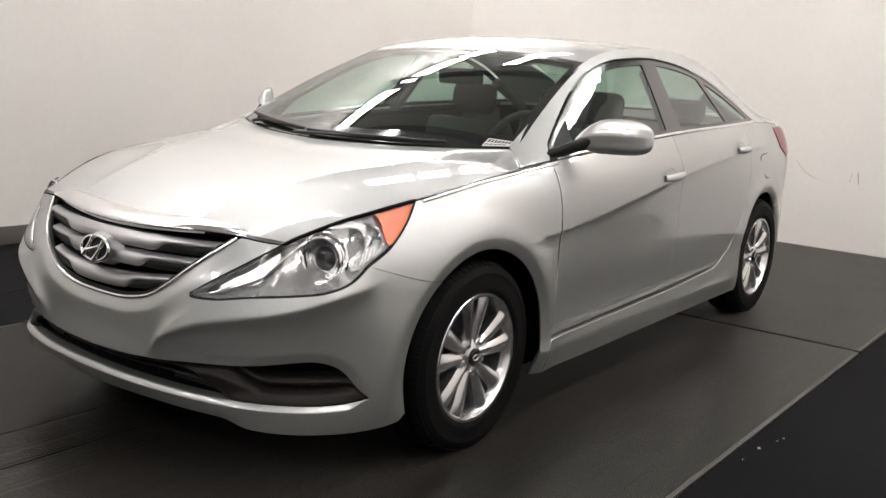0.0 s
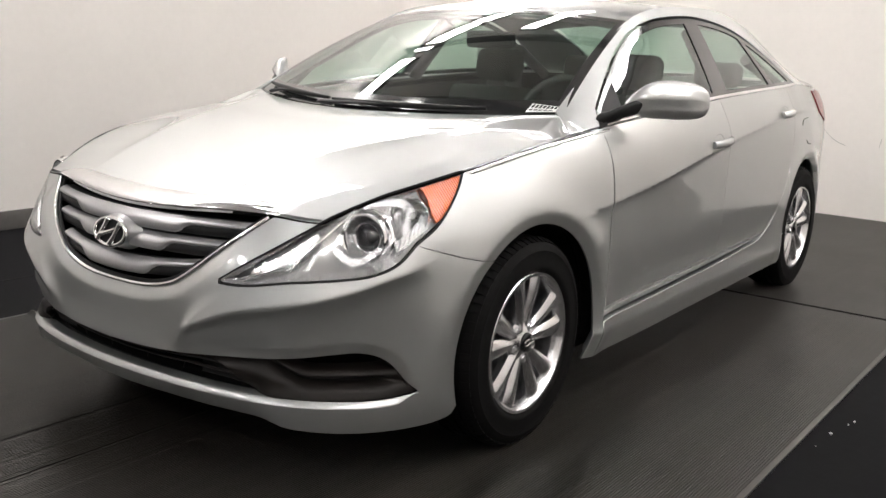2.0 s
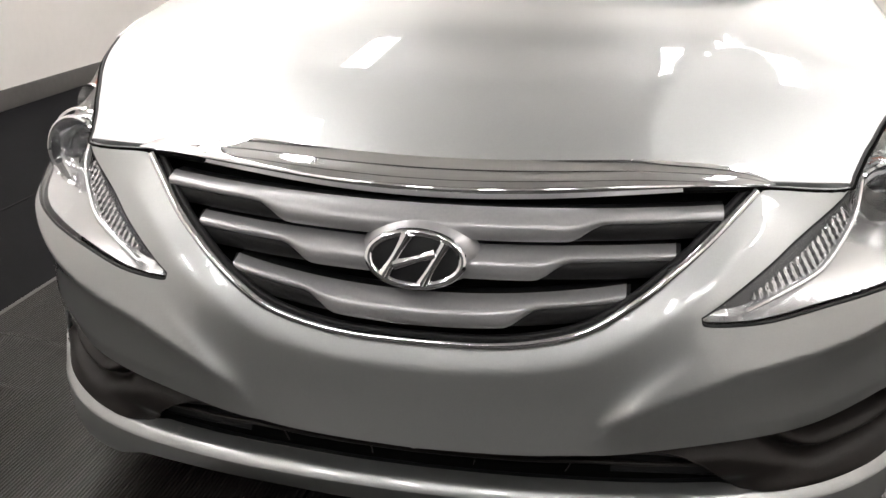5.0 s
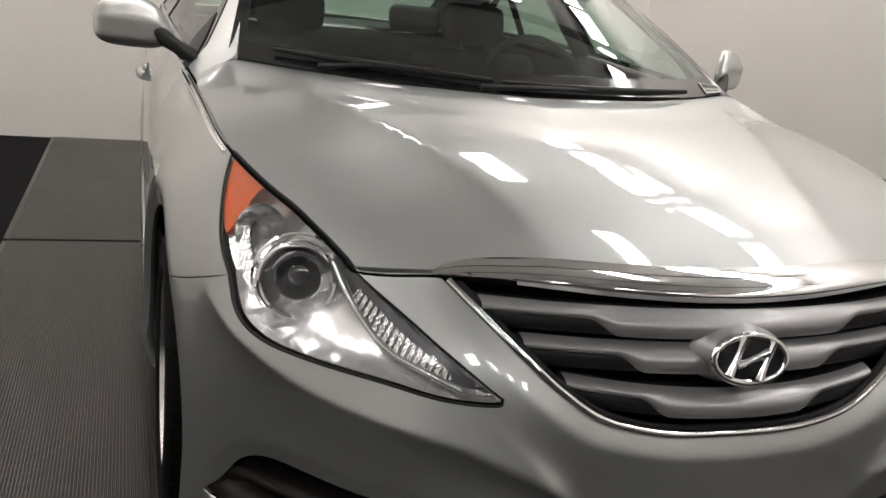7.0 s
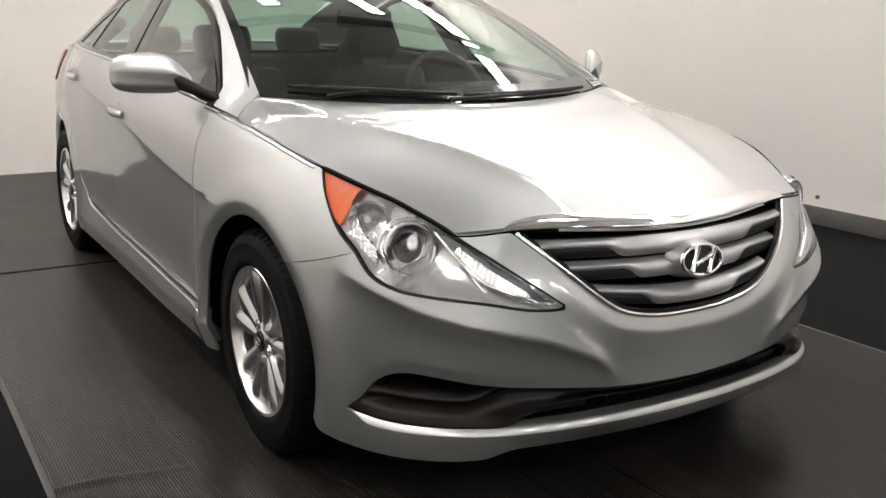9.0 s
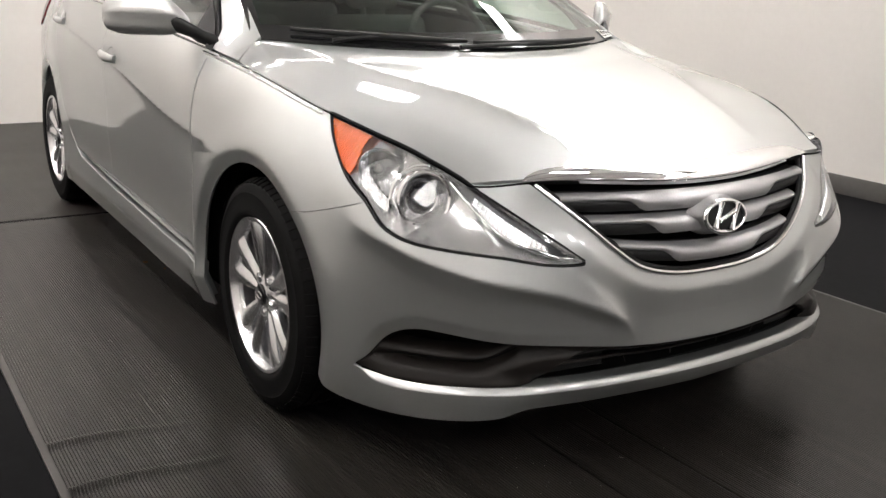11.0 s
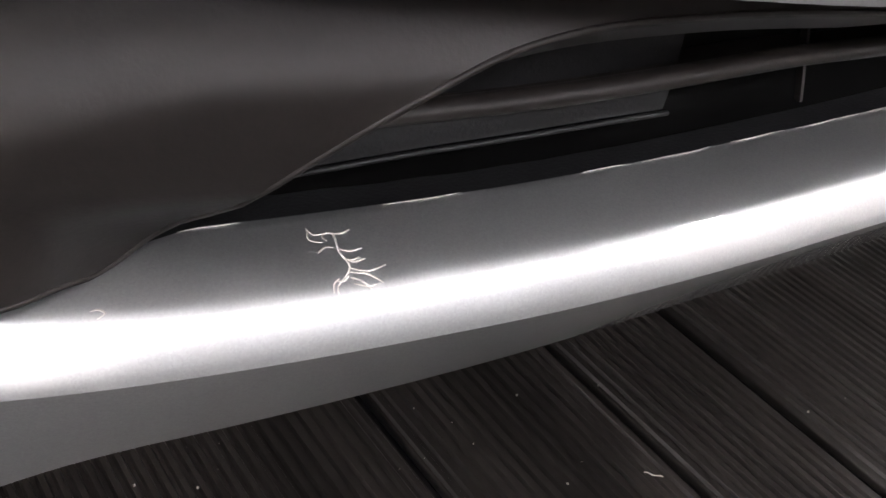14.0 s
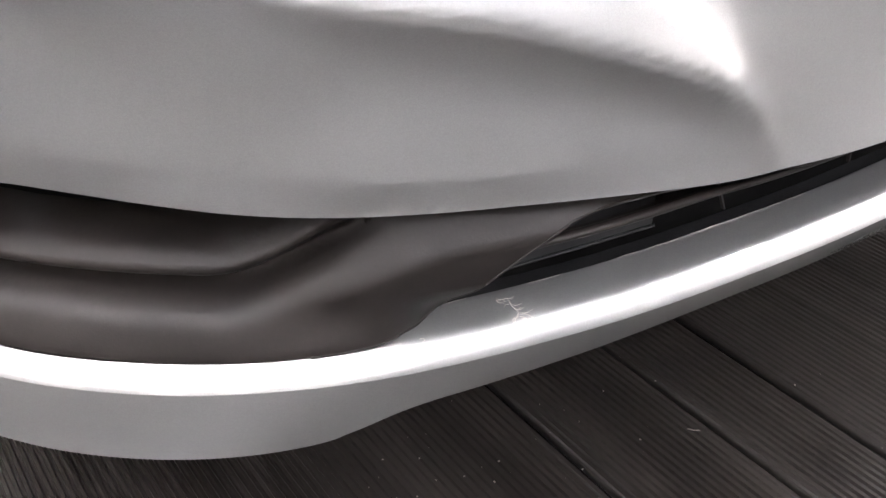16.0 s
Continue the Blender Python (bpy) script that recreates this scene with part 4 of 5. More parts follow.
    for i in range(5):
        n = lathe([(0.0, 0.066), (0.007, 0.066), (0.0095, 0.062), (0.0095, 0.045)], 6)
        n.transform(face @ Matrix.Rotation(2 * math.pi * (i + 0.5) / 5, 4, "X") @ Matrix.Translation((0, 0, 0.0505)))
        part("lug_nut", n, CHROME, wheel)
        pocket = lathe([(0.0125, 0.064), (0.014, 0.0645), (0.0155, 0.060)], 16)
        pocket.transform(face @ Matrix.Rotation(2 * math.pi * (i + 0.5) / 5, 4, "X") @ Matrix.Translation((0, 0, 0.0505)))
        part("lug_pocket", pocket, ALLOY, wheel)
    disc = lathe([(0.0, -0.01), (0.14, -0.01), (0.142, -0.02), (0.14, -0.03), (0.0, -0.03)], 48)
    disc.transform(m)
    part("brake_disc", disc, SHADED_WHEEL, wheel, "grey steel brake disc")
    back = lathe([(0.0, -0.05), (0.19, -0.05)], 32)
    back.transform(m)
    part("backplate", back, UNDER, wheel)


for yy, half_track in ((0.0, 0.780), (2.82, 0.755)):
    for sgn in (1, -1):
        wheel_parts(sgn, yy, half_track)


# ------------------------------------------------------------------ nose of the car
def sheet(name, fn, us, vs, mat, parent, label="", flip=False):
    """A smooth sheet through fn(u, v) on a grid."""
    bm = bmesh.new()
    g = [[bm.verts.new(tuple(fn(u, v))) for v in vs] for u in us]
    for i in range(len(us) - 1):
        for j in range(len(vs) - 1):
            q = (g[i][j], g[i + 1][j], g[i + 1][j + 1], g[i][j + 1])
            bm.faces.new(q[::-1] if flip else q)
    bmesh.ops.remove_doubles(bm, verts=bm.verts, dist=1e-6)
    return part(name, smooth(bm, 60), mat, parent, label)


def deep(s, z, depth):
    """A place behind the skin."""
    return inner_wall(np.array([s], float), np.array([z], float), depth)[0]


lip_z = curve1d([p[0] for p in lip_top], [p[1] for p in lip_top])


def lip_surface(s, v):
    """The rolled upper edge of the lower lip, v from the front face to the inner edge."""
    a = abs(s)
    zt = float(lip_z(a))
    k = 1 - float(ease((a - 0.90) / 0.06))
    zf = zt - float(lip_drop(a))
    narrow = float(ease((a - 0.49) / 0.080))
    wide = [(0.0, 0.0), (-0.0009, 0.11), (-0.0024, 0.24), (-0.0052, 0.42), (-0.008, 0.555), (-0.0103, 0.635), (-0.013, 0.685), (-0.0175, 0.722), (-0.0235, 0.743), (-0.031, 0.755), (-0.039, 0.76), (-0.047, 0.76), (-0.0482, 0.7), (-0.0485, 0.3), (-0.0485, -0.2)]
    thin = [(0.0, 0.0), (-0.0011, 0.13), (-0.003, 0.25), (-0.0065, 0.44), (-0.01, 0.6), (-0.0118, 0.68), (-0.0125, 0.71), (-0.0128, 0.72), (-0.013, 0.728), (-0.0132, 0.734), (-0.0134, 0.738), (-0.0136, 0.738), (-0.0138, 0.68), (-0.014, 0.3), (-0.014, -0.2)]
    f = v * (len(wide) - 1)
    i = min(int(f), len(wide) - 2)
    w = f - i
    (d0, z0), (d1, z1) = [tuple(wide[i][q] * (1 - w) + wide[i + 1][q] * w for q in (0, 1)), tuple(thin[i][q] * (1 - w) + thin[i + 1][q] * w for q in (0, 1))]
    dd, zz = d0 + (d1 - d0) * narrow, z0 + (z1 - z0) * narrow
    p = wall(np.array([s]), np.array([zf]))[0]
    nx, ny = plan_normal(np.array([a]))
    sg = -1 if s < 0 else 1
    return (p[0] + float(nx[0]) * (dd * k) * sg, p[1] + float(ny[0]) * dd * k, zf + (zt - zf) * zz)


lip_s = np.concatenate([-np.linspace(0, FOG_TIP[0], 90)[::-1], np.linspace(0, FOG_TIP[0], 90)[1:]])
lower_lip = sheet("lower_lip", lip_surface, lip_s, np.linspace(0, 1, 28), SILVER, bumper, "silver rolled edge of the bumper lip, scraped")

# dark shelf and bars of the lower grille
shelf_s = np.linspace(-0.62, 0.62, 60)
sheet("lower_shelf", lambda s, v: deep(s, 0.2705 - 0.006 * v, 0.0478 + 0.075 * v), shelf_s, np.linspace(0, 1, 4), BLACK_TRIM, bumper, "black shelf behind the lip")
bar_z = curve1d([0, 0.21, 0.28, 0.37, 0.45, 0.50], [0.314, 0.318, 0.321, 0.318, 0.315, 0.312])
low_z = curve1d([0, 0.32, 0.40, 0.475, 0.52], [0.296, 0.298, 0.295, 0.287, 0.282])
bar = tube([tuple(deep(s, float(bar_z(abs(s))), 0.055)) for s in np.linspace(-0.50, 0.50, 80)], 0.0048, 12, flat=0.75)
part("grille_bar", bar, DARK_GREY, bumper, "dark plastic bar of the lower grille")
sheet("grille_bar_web", lambda s, v: deep(s, float(bar_z(abs(s))) - 0.002 - 0.002 * v, 0.056 + 0.05 * v), np.linspace(-0.50, 0.50, 60), np.linspace(0, 1, 3), DARK_GREY, bumper)
for sgn in (-1, 1):
    sheet("grille_panel", lambda u, v: deep(sgn * (0.309 + 0.203 * u), float(low_z(0.309 + 0.203 * u)) + (0.350 - float(low_z(0.309 + 0.203 * u))) * v, 0.066 + 0.006 * v), np.linspace(0, 1, 20), np.linspace(0, 1, 6), BLACK_TRIM, bumper, "dark panel beside the lower grille")
    part("grille_bar", tube([tuple(deep(sgn * s, float(low_z(s)), 0.063)) for s in np.linspace(0.309, 0.512, 24)], 0.0010, 8), BLACK_TRIM, bumper, "thin edge of the lower grille panel")
for s0 in (-0.252, -0.09, 0.09, 0.252):
    fin = bmesh.new()
    a, b = deep(0.935 * s0, 0.292, 0.060), deep(1.035 * s0, 0.345, 0.060)
    q = [fin.verts.new(v) for v in ((a[0] - 0.0009, a[1], a[2]), (b[0] - 0.0009, b[1], b[2]), (b[0] - 0.0009, b[1] + 0.003, b[2]), (a[0] - 0.0009, a[1] + 0.003, a[2]))]
    fin.faces.new(q)
    r = bmesh.ops.extrude_face_region(fin, geom=fin.faces[:])
    bmesh.ops.translate(fin, verts=[v for v in r["geom"] if isinstance(v, bmesh.types.BMVert)], vec=(0.0018, 0, 0))
    bmesh.ops.recalc_face_normals(fin, faces=fin.faces)
    part("grille_fin", fin, DARK_GREY, bumper)
# a near-black sheet stands in for the shade deep in the lower opening
sheet("lower_grille_back", lambda s, v: deep(s, 0.25 + 0.13 * v, 0.125), np.linspace(-0.75, 0.75, 50), np.linspace(0, 1, 3), UNDER, bumper, "black sheet standing in for the unlit space behind the lower grille")


foot_depth = curve1d([0.0, 0.47, 0.497, 0.513, 0.530, 0.545, 0.562, 0.60, 0.70, 0.90, 0.96], [0.047, 0.047, 0.046, 0.0405, 0.0278, 0.0190, 0.0146, 0.0126, 0.0120, 0.009, 0.004])


# fog blanks: dark moulded inserts with two rounded bars
def insert_depth(s, z):
    s, z = np.abs(np.asarray(s, float)), np.asarray(z, float)
    rise = ease((0.67 - s) / 0.20)
    zb = 0.295 + 0.045 * rise
    groove = 0.3185 + 0.070 * rise
    low = 0.020 * np.exp(-((z - zb) / np.where(z < zb, 0.026 + 0.045 * rise, 0.026 - 0.004 * rise)) ** 2)
    gr = -0.022 * np.exp(-((z - groove) / 0.0100) ** 2) * (1 - ease((0.62 - s) / 0.10))
    up = 0.018 * np.exp(-((z - groove - 0.020) / 0.012) ** 2) * (1 - rise)
    recess = -0.05 * ease((z - groove - 0.030) / 0.016) * (1 - rise)
    base = 0.040 - 0.004 * ease((0.62 - s) / 0.1)
    end = ease((0.955 - s) / 0.10)
    field = np.clip(0.004 + (base - low - gr - up - recess) * end, 0.003, 0.11)
    rim = foot_depth(s)
    return rim + (field - rim) * ease((z - 0.2765) / 0.036)


insert_outline = ([(0.60, 0.2760), (0.64, 0.2746), (0.70, 0.2741), (0.80, 0.2736), (0.86, 0.2752), (0.90, 0.2785), (0.935, 0.2845), (0.958, 0.2905)]
                  + [(s, z + 0.004) for s, z in gap_top[::-1] if s > 0.03] + line([(0.03, 0.338), (0.18, 0.343), (0.29, 0.353), (0.345, 0.355), (0.39, 0.353), (0.425, 0.344), (0.465, 0.320), (0.513, 0.2800), (0.535, 0.2786), (0.562, 0.2772), (0.60, 0.2760)], 5)[:-1])
both_sides("fog_blank", panel_mesh("fog_blank", insert_outline, lambda s, z: inner_wall(s, z, insert_depth(s, z)), 0.0042, 0.02), DARK_GREY, bumper, "dark grey moulded plastic fog lamp blank")


rim_line = [(s, z) for s, z in line([(0.20, 0.3435), (0.29, 0.353), (0.345, 0.355), (0.39, 0.353), (0.425, 0.344), (0.465, 0.320), (0.513, 0.2800), (0.535, 0.2786), (0.562, 0.2772), (0.60, 0.2760)], 6)]
pair("insert_rim", tube([tuple(deep(s, z, float(insert_depth(np.array([s]), np.array([z]))[0]) + 0.0004)) for s, z in rim_line], 0.0011, 8), DARK_GREY, (bumper, bumper), "thin rim of the dark insert")


# upper grille
def nose(x, z):
    return -0.848 + 0.42 * x * x + (z - 0.6) * 0.25


SLATS = [(0.430, 0.720, 0.724, 0.676, 0.21), (0.366, 0.667, 0.671, 0.621, 0.165), (0.300, 0.594, 0.614, 0.549, 0.125)]
# the dark depth between the slats is a sheet coloured black
sheet("grille_back", lambda u, v: (u * (0.50 * v + 0.30 * (1 - v)), nose(u * (0.50 * v + 0.30 * (1 - v)), 0.50 + 0.24 * v) + 0.055, 0.50 + 0.25 * v), np.linspace(-1, 1, 30), np.linspace(0, 1, 8), UNDER, bumper, "black sheet standing in for the unlit space behind the grille")
for xe, zc, ze, zb, xs0 in SLATS:
    def slat(u, v, cut=True, back=0.0):
        x = u * xe
        zt = zc + (ze - zc) * u * u
        full = zb + (ze - zc) * u * u
        step = float(ease((abs(x) - xs0) / 0.055)) if cut else 0.0
        zl = full + (zt - full) * 0.56 * step
        z = zl + (zt - zl) * v
        roll = 0.024 * max(0, v - 0.45) ** 2 / 0.3 + 0.010 * (1 - v) ** 6
        return (x, nose(x, z) + roll + back, z)
    sheet("grille_slat", slat, np.linspace(-1, 1, 61), np.linspace(0, 1, 14), GRILLE_PAINT, bumper, "grey painted grille slat")
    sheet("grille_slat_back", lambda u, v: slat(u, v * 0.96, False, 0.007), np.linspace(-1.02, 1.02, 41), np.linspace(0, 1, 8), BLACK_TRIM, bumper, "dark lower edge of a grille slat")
    sheet("grille_slat_top", lambda u, v: (u * xe, slat(u, 1)[1] + 0.04 * v, slat(u, 1)[2] - 0.004 * v), np.linspace(-1, 1, 41), np.linspace(0, 1, 3), BLACK_TRIM, bumper)
rim_pts = [(-s, z) for s, z in grille_rim[::-1]][:-1] + grille_rim
part("grille_surround", tube([tuple(deep(s, z + 0.004, 0.002)) for s, z in rim_pts], 0.0075, 10), CHROME, bumper, "thin chrome strip round the grille")
# black rod that paints the shadow line inside the chrome strip
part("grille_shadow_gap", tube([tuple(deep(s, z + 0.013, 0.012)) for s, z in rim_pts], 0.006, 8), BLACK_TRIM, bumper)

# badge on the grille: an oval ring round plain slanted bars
badge_m = Matrix.Translation((0, -0.857, 0.655)) @ Matrix.Rotation(radians(-14), 4, "X")
bm = bmesh.new()
rings = []
for i in range(64):
    a = 2 * math.pi * i / 64
    rr = []
    for k in range(10):
        b = 2 * math.pi * k / 10
        rr.append(bm.verts.new(((0.069 + 0.0062 * math.cos(b)) * math.cos(a), -0.0055 * math.sin(b), (0.0385 + 0.0062 * math.cos(b)) * math.sin(a))))
    rings.append(rr)
for i in range(64):
    for k in range(10):
        bm.faces.new((rings[i][k], rings[i][(k + 1) % 10], rings[(i + 1) % 64][(k + 1) % 10], rings[(i + 1) % 64][k]))
bmesh.ops.recalc_face_normals(bm, faces=bm.faces)
bm.transform(badge_m)
badge = part("badge", smooth(bm), CHROME, bumper, "oval chrome badge on a black field")
bm = bmesh.new()
ctr = bm.verts.new((0, -0.005, 0))
ed = [bm.verts.new((0.069 * math.cos(2 * math.pi * i / 48), 0.003, 0.0385 * math.sin(2 * math.pi * i / 48))) for i in range(48)]
for i in range(48):
    bm.faces.new((ctr, ed[i], ed[(i + 1) % 48]))
bm.transform(badge_m)
part("badge_field", smooth(bm), BLACK_TRIM, badge, "black badge field")
for pts, rad in ((((-0.044, -0.026), (-0.012, 0.035)), 0.0088), (((0.012, -0.035), (0.044, 0.026)), 0.0088), (((-0.030, -0.010), (0.030, 0.010)), 0.0080)):
    t = np.linspace(0, 1, 9)
    path = [(pts[0][0] + (pts[1][0] - pts[0][0]) * k, -0.004, pts[0][1] + (pts[1][1] - pts[0][1]) * k) for k in t]
    tb = tube(path, [rad * (1.12 - 0.35 * math.sin(math.pi * k)) for k in t], 10)
    tb.transform(badge_m)
    part("badge_bar", tb, CHROME, badge)
bm = lathe([(0.0, 0.0), (0.030, 0.0), (0.040, -0.014), (0.044, -0.03)], 40)
bm.transform(Matrix.Translation((0, -0.841, 0.652)) @ Matrix.Rotation(radians(-90), 4, "Z") @ Matrix.Diagonal((1, 2.05, 1.22, 1)))
part("badge_seat", bm, GRILLE_PAINT, bumper, "grey moulded seat of the badge")


def chrome_bar(u, v):
    x = 0.503 * u
    yf = float(hood_front_y(min(abs(x), 0.614)))
    w = 0.056 * (1 - 0.30 * u * u) * (1 - abs(u) ** 12) + 0.001
    y = yf + w * max(v, 0.0)
    p = hood(np.array([x]), np.array([y]))[0]
    h = 0.010 * math.sin(math.pi * min(max(v * 0.75 + 0.25, 0), 1)) * (1 - abs(u) ** 6)
    return (x, p[1] - h * 0.8 - (0.003 if v < 0 else 0) * 1.0, p[2] + h * 0.5 + (0.018 * v if v < 0 else 0) * (1 - abs(u) ** 4) * 2)


sheet("hood_moulding", chrome_bar, np.linspace(-1, 1, 81), np.linspace(-0.35, 1, 16), CHROME, car, "broad chrome bar along the front edge of the hood", flip=False)


# ------------------------------------------------------------------ headlights
head_outline = head_top + shoulder_run(S_CORNER, S_OUT, 20)[1:-1] + head_out + head_low[1:-1]
lens_mesh = panel_mesh("headlight", head_outline, lambda s, z: inner_wall(s, z, 0.001), 0.016, 0.0, gap=0.003)
headlights = both_sides("headlight", lens_mesh, LENS, car, "clear swept-back headlight with an amber corner")
for ob in headlights:
    ob.visible_shadow = False
_ho = resample(np.array(head_outline), 0.006)


def rim_distance(s, z):
    return np.sqrt(np.min((np.asarray(s)[:, None] - _ho[None, :, 0]) ** 2 + (np.asarray(z)[:, None] - _ho[None, :, 1]) ** 2, axis=1))


def bowl_depth(s, z):
    s, z = np.asarray(s, float), np.asarray(z, float)
    d = rim_distance(s, z)
    deepest = 0.028 + 0.034 * np.exp(-(((s - 0.80) / 0.13) ** 2 + ((z - 0.70) / 0.075) ** 2)) + 0.02 * np.exp(-(((s - 0.98) / 0.08) ** 2 + ((z - 0.76) / 0.06) ** 2))
    return 0.010 + deepest * (1 - np.exp(-d / 0.016))


bowl = panel_mesh("lamp_bowl", head_outline, lambda s, z: inner_wall(s, z, bowl_depth(np.ravel(s), np.ravel(z))), 0.010, 0.0, gap=0.002)
for ob, h in zip((mesh_part("lamp_bowl", bowl, HOUSING, headlights[0]), mesh_part("lamp_bowl", flipped(bowl, "lamp_bowl"), HOUSING, headlights[1])), headlights):
    tagged(ob, "silver inner bowl of the headlight")
gasket = tube([tuple(deep(s, z, 0.003)) for s, z in resample(np.array(head_outline), 0.02)], 0.0030, 8, closed=True)
pair("gasket", gasket, BLACK_TRIM, headlights, "black edge seal")

aim = Vector((0.22, -1, 0.05)).normalized()
lamp_m = Matrix.Translation((0.692, -0.566, 0.702)) @ aim.to_track_quat("X", "Z").to_matrix().to_4x4()


def turned(profile, n=40):
    b = lathe(profile, n)
    b.transform(lamp_m)
    return b


pair("projector_ring", turned([(0.066, -0.03), (0.0675, 0.004), (0.0665, 0.010), (0.063, 0.012), (0.059, 0.009), (0.056, -0.006), (0.050, -0.022), (0.043, -0.032), (0.040, -0.035)]), REFLECTOR, headlights, "chrome ring of the projector lamp")
pair("projector_shroud", turned([(0.0405, -0.035), (0.040, -0.012), (0.0385, -0.010), (0.036, -0.012)]), REFLECTOR, headlights)
pair("projector_lens", turned([(0.0, 0.004), (0.012, 0.0025), (0.022, -0.001), (0.030, -0.007), (0.036, -0.015)]), material("projector_glass", (0.022, 0.022, 0.025), 0.09, 0.0, spec=0.8), headlights, "glass ball of the projector lamp")
halo = turned([(0.074, -0.014), (0.0765, -0.008), (0.079, -0.014)])
pair("outer_ring", halo, REFLECTOR, headlights)

# round turn lamp bowl beside the amber corner
turn_m = Matrix.Translation(tuple(deep(0.985, 0.750, 0.040))) @ Vector((0.55, -1, 0.1)).normalized().to_track_quat("X", "Z").to_matrix().to_4x4()
bm = lathe([(0.046, 0.012), (0.048, 0.016), (0.050, 0.010), (0.044, -0.004), (0.030, -0.022), (0.012, -0.030), (0.0, -0.030)], 32)
bm.transform(turn_m)
pair("turn_bowl", bm, material("smoky_reflector", (0.66, 0.65, 0.64), 0.10, 0.9, bump=0.3, scale=60), headlights, "smoky round turn lamp bowl")
bm = lathe([(0.0, 0.0), (0.009, -0.003), (0.011, -0.015), (0.008, -0.03)], 16)
bm.transform(turn_m)
pair("turn_bulb", bm, material("clear_bulb", (0.5, 0.5, 0.48), 0.15, 0.4), headlights)
amber_outline = [(S_OUT - 0.012, 0.852), (1.118, 0.785), (1.062, 0.745), (1.043, 0.737), (1.037, 0.765), (1.038, 0.792), (1.030, 0.815), (1.022, 0.823), (1.06, 0.830), (1.11, 0.842)]
amb = panel_mesh("side_marker", amber_outline, lambda s, z: inner_wall(s, z, 0.010 + 0.0009 * np.sin(np.asarray(s) * 700 + np.asarray(z) * 260)), 0.0026, 0.004)
mesh_part("side_marker", amb, AMBER, headlights[0], "orange side marker reflector")
mesh_part("side_marker", flipped(amb, "side_marker"), AMBER, headlights[1], "orange side marker reflector")
# inner chamber towards the grille: dark trough, bright fluted facets, silver dividing bar
trough_outline = line([(0.447, 0.592), (0.473, 0.612), (0.573, 0.671), (0.640, 0.708), (0.700, 0.738)], 5) + line([(0.735, 0.733), (0.698, 0.703), (0.648, 0.662), (0.604, 0.635), (0.536, 0.612), (0.486, 0.593), (0.447, 0.587)], 5)
tr = panel_mesh("inner_trough", trough_outline, lambda s, z: inner_wall(s, z, 0.026), 0.012, 0.01)
SMOKY = material("smoky_chamber", (0.11, 0.11, 0.115), 0.30, 0.9, vary=0.08, scale=40)
mesh_part("inner_trough", tr, SMOKY, headlights[0], "smoky grey inner chamber of the headlight")
mesh_part("inner_trough", flipped(tr, "inner_trough"), SMOKY, headlights[1], "smoky grey inner chamber of the headlight")


def flute(s, pitch):
    """A row of shallow folds along s."""
    f = np.asarray(s, float) / pitch
    return np.abs(f - np.floor(f) - 0.5) * 2


def on_both_lamps(name, me, mat, label):
    mesh_part(name, me, mat, headlights[0], label)
    mesh_part(name, flipped(me, name), mat, headlights[1], label)


inner_flutes = line([(0.500, 0.601), (0.536, 0.612), (0.604, 0.636), (0.648, 0.664), (0.690, 0.700)], 6) + line([(0.682, 0.714), (0.638, 0.688), (0.590, 0.659), (0.540, 0.633), (0.500, 0.611)], 6)
on_both_lamps("fluted_reflector", panel_mesh("fluted_reflector", inner_flutes, lambda s, z: inner_wall(s, z, 0.0145 + 0.007 * flute(np.asarray(s) + 0.35 * (np.asarray(z) - 0.65), 0.0135)), 0.0034, 0.006), REFLECTOR, "bright fluted reflector of the inner lamp")
outer_flutes = line([(0.905, 0.668), (0.965, 0.690), (1.010, 0.716), (1.036, 0.742)], 6) + line([(1.030, 0.775), (0.985, 0.735), (0.935, 0.705), (0.900, 0.690)], 6)
on_both_lamps("fluted_reflector", panel_mesh("fluted_reflector", outer_flutes, lambda s, z: inner_wall(s, z, 0.020 + 0.006 * flute(np.asarray(s) - 0.6 * np.asarray(z), 0.012)), 0.0034, 0.006), REFLECTOR, "bright fluted reflector under the turn lamp")
bar_pts = [tuple(deep(s, z, d)) for s, z, d in ((0.752, 0.742, 0.012), (0.698, 0.703, 0.013), (0.648, 0.662, 0.014), (0.604, 0.633, 0.014), (0.536, 0.609, 0.013), (0.480, 0.590, 0.010))]
pair("dividing_bar", tube([tuple(p) for p in spline(bar_pts, 6)], 0.0055, 8), REFLECTOR, headlights, "bright curved bar between the lamps")


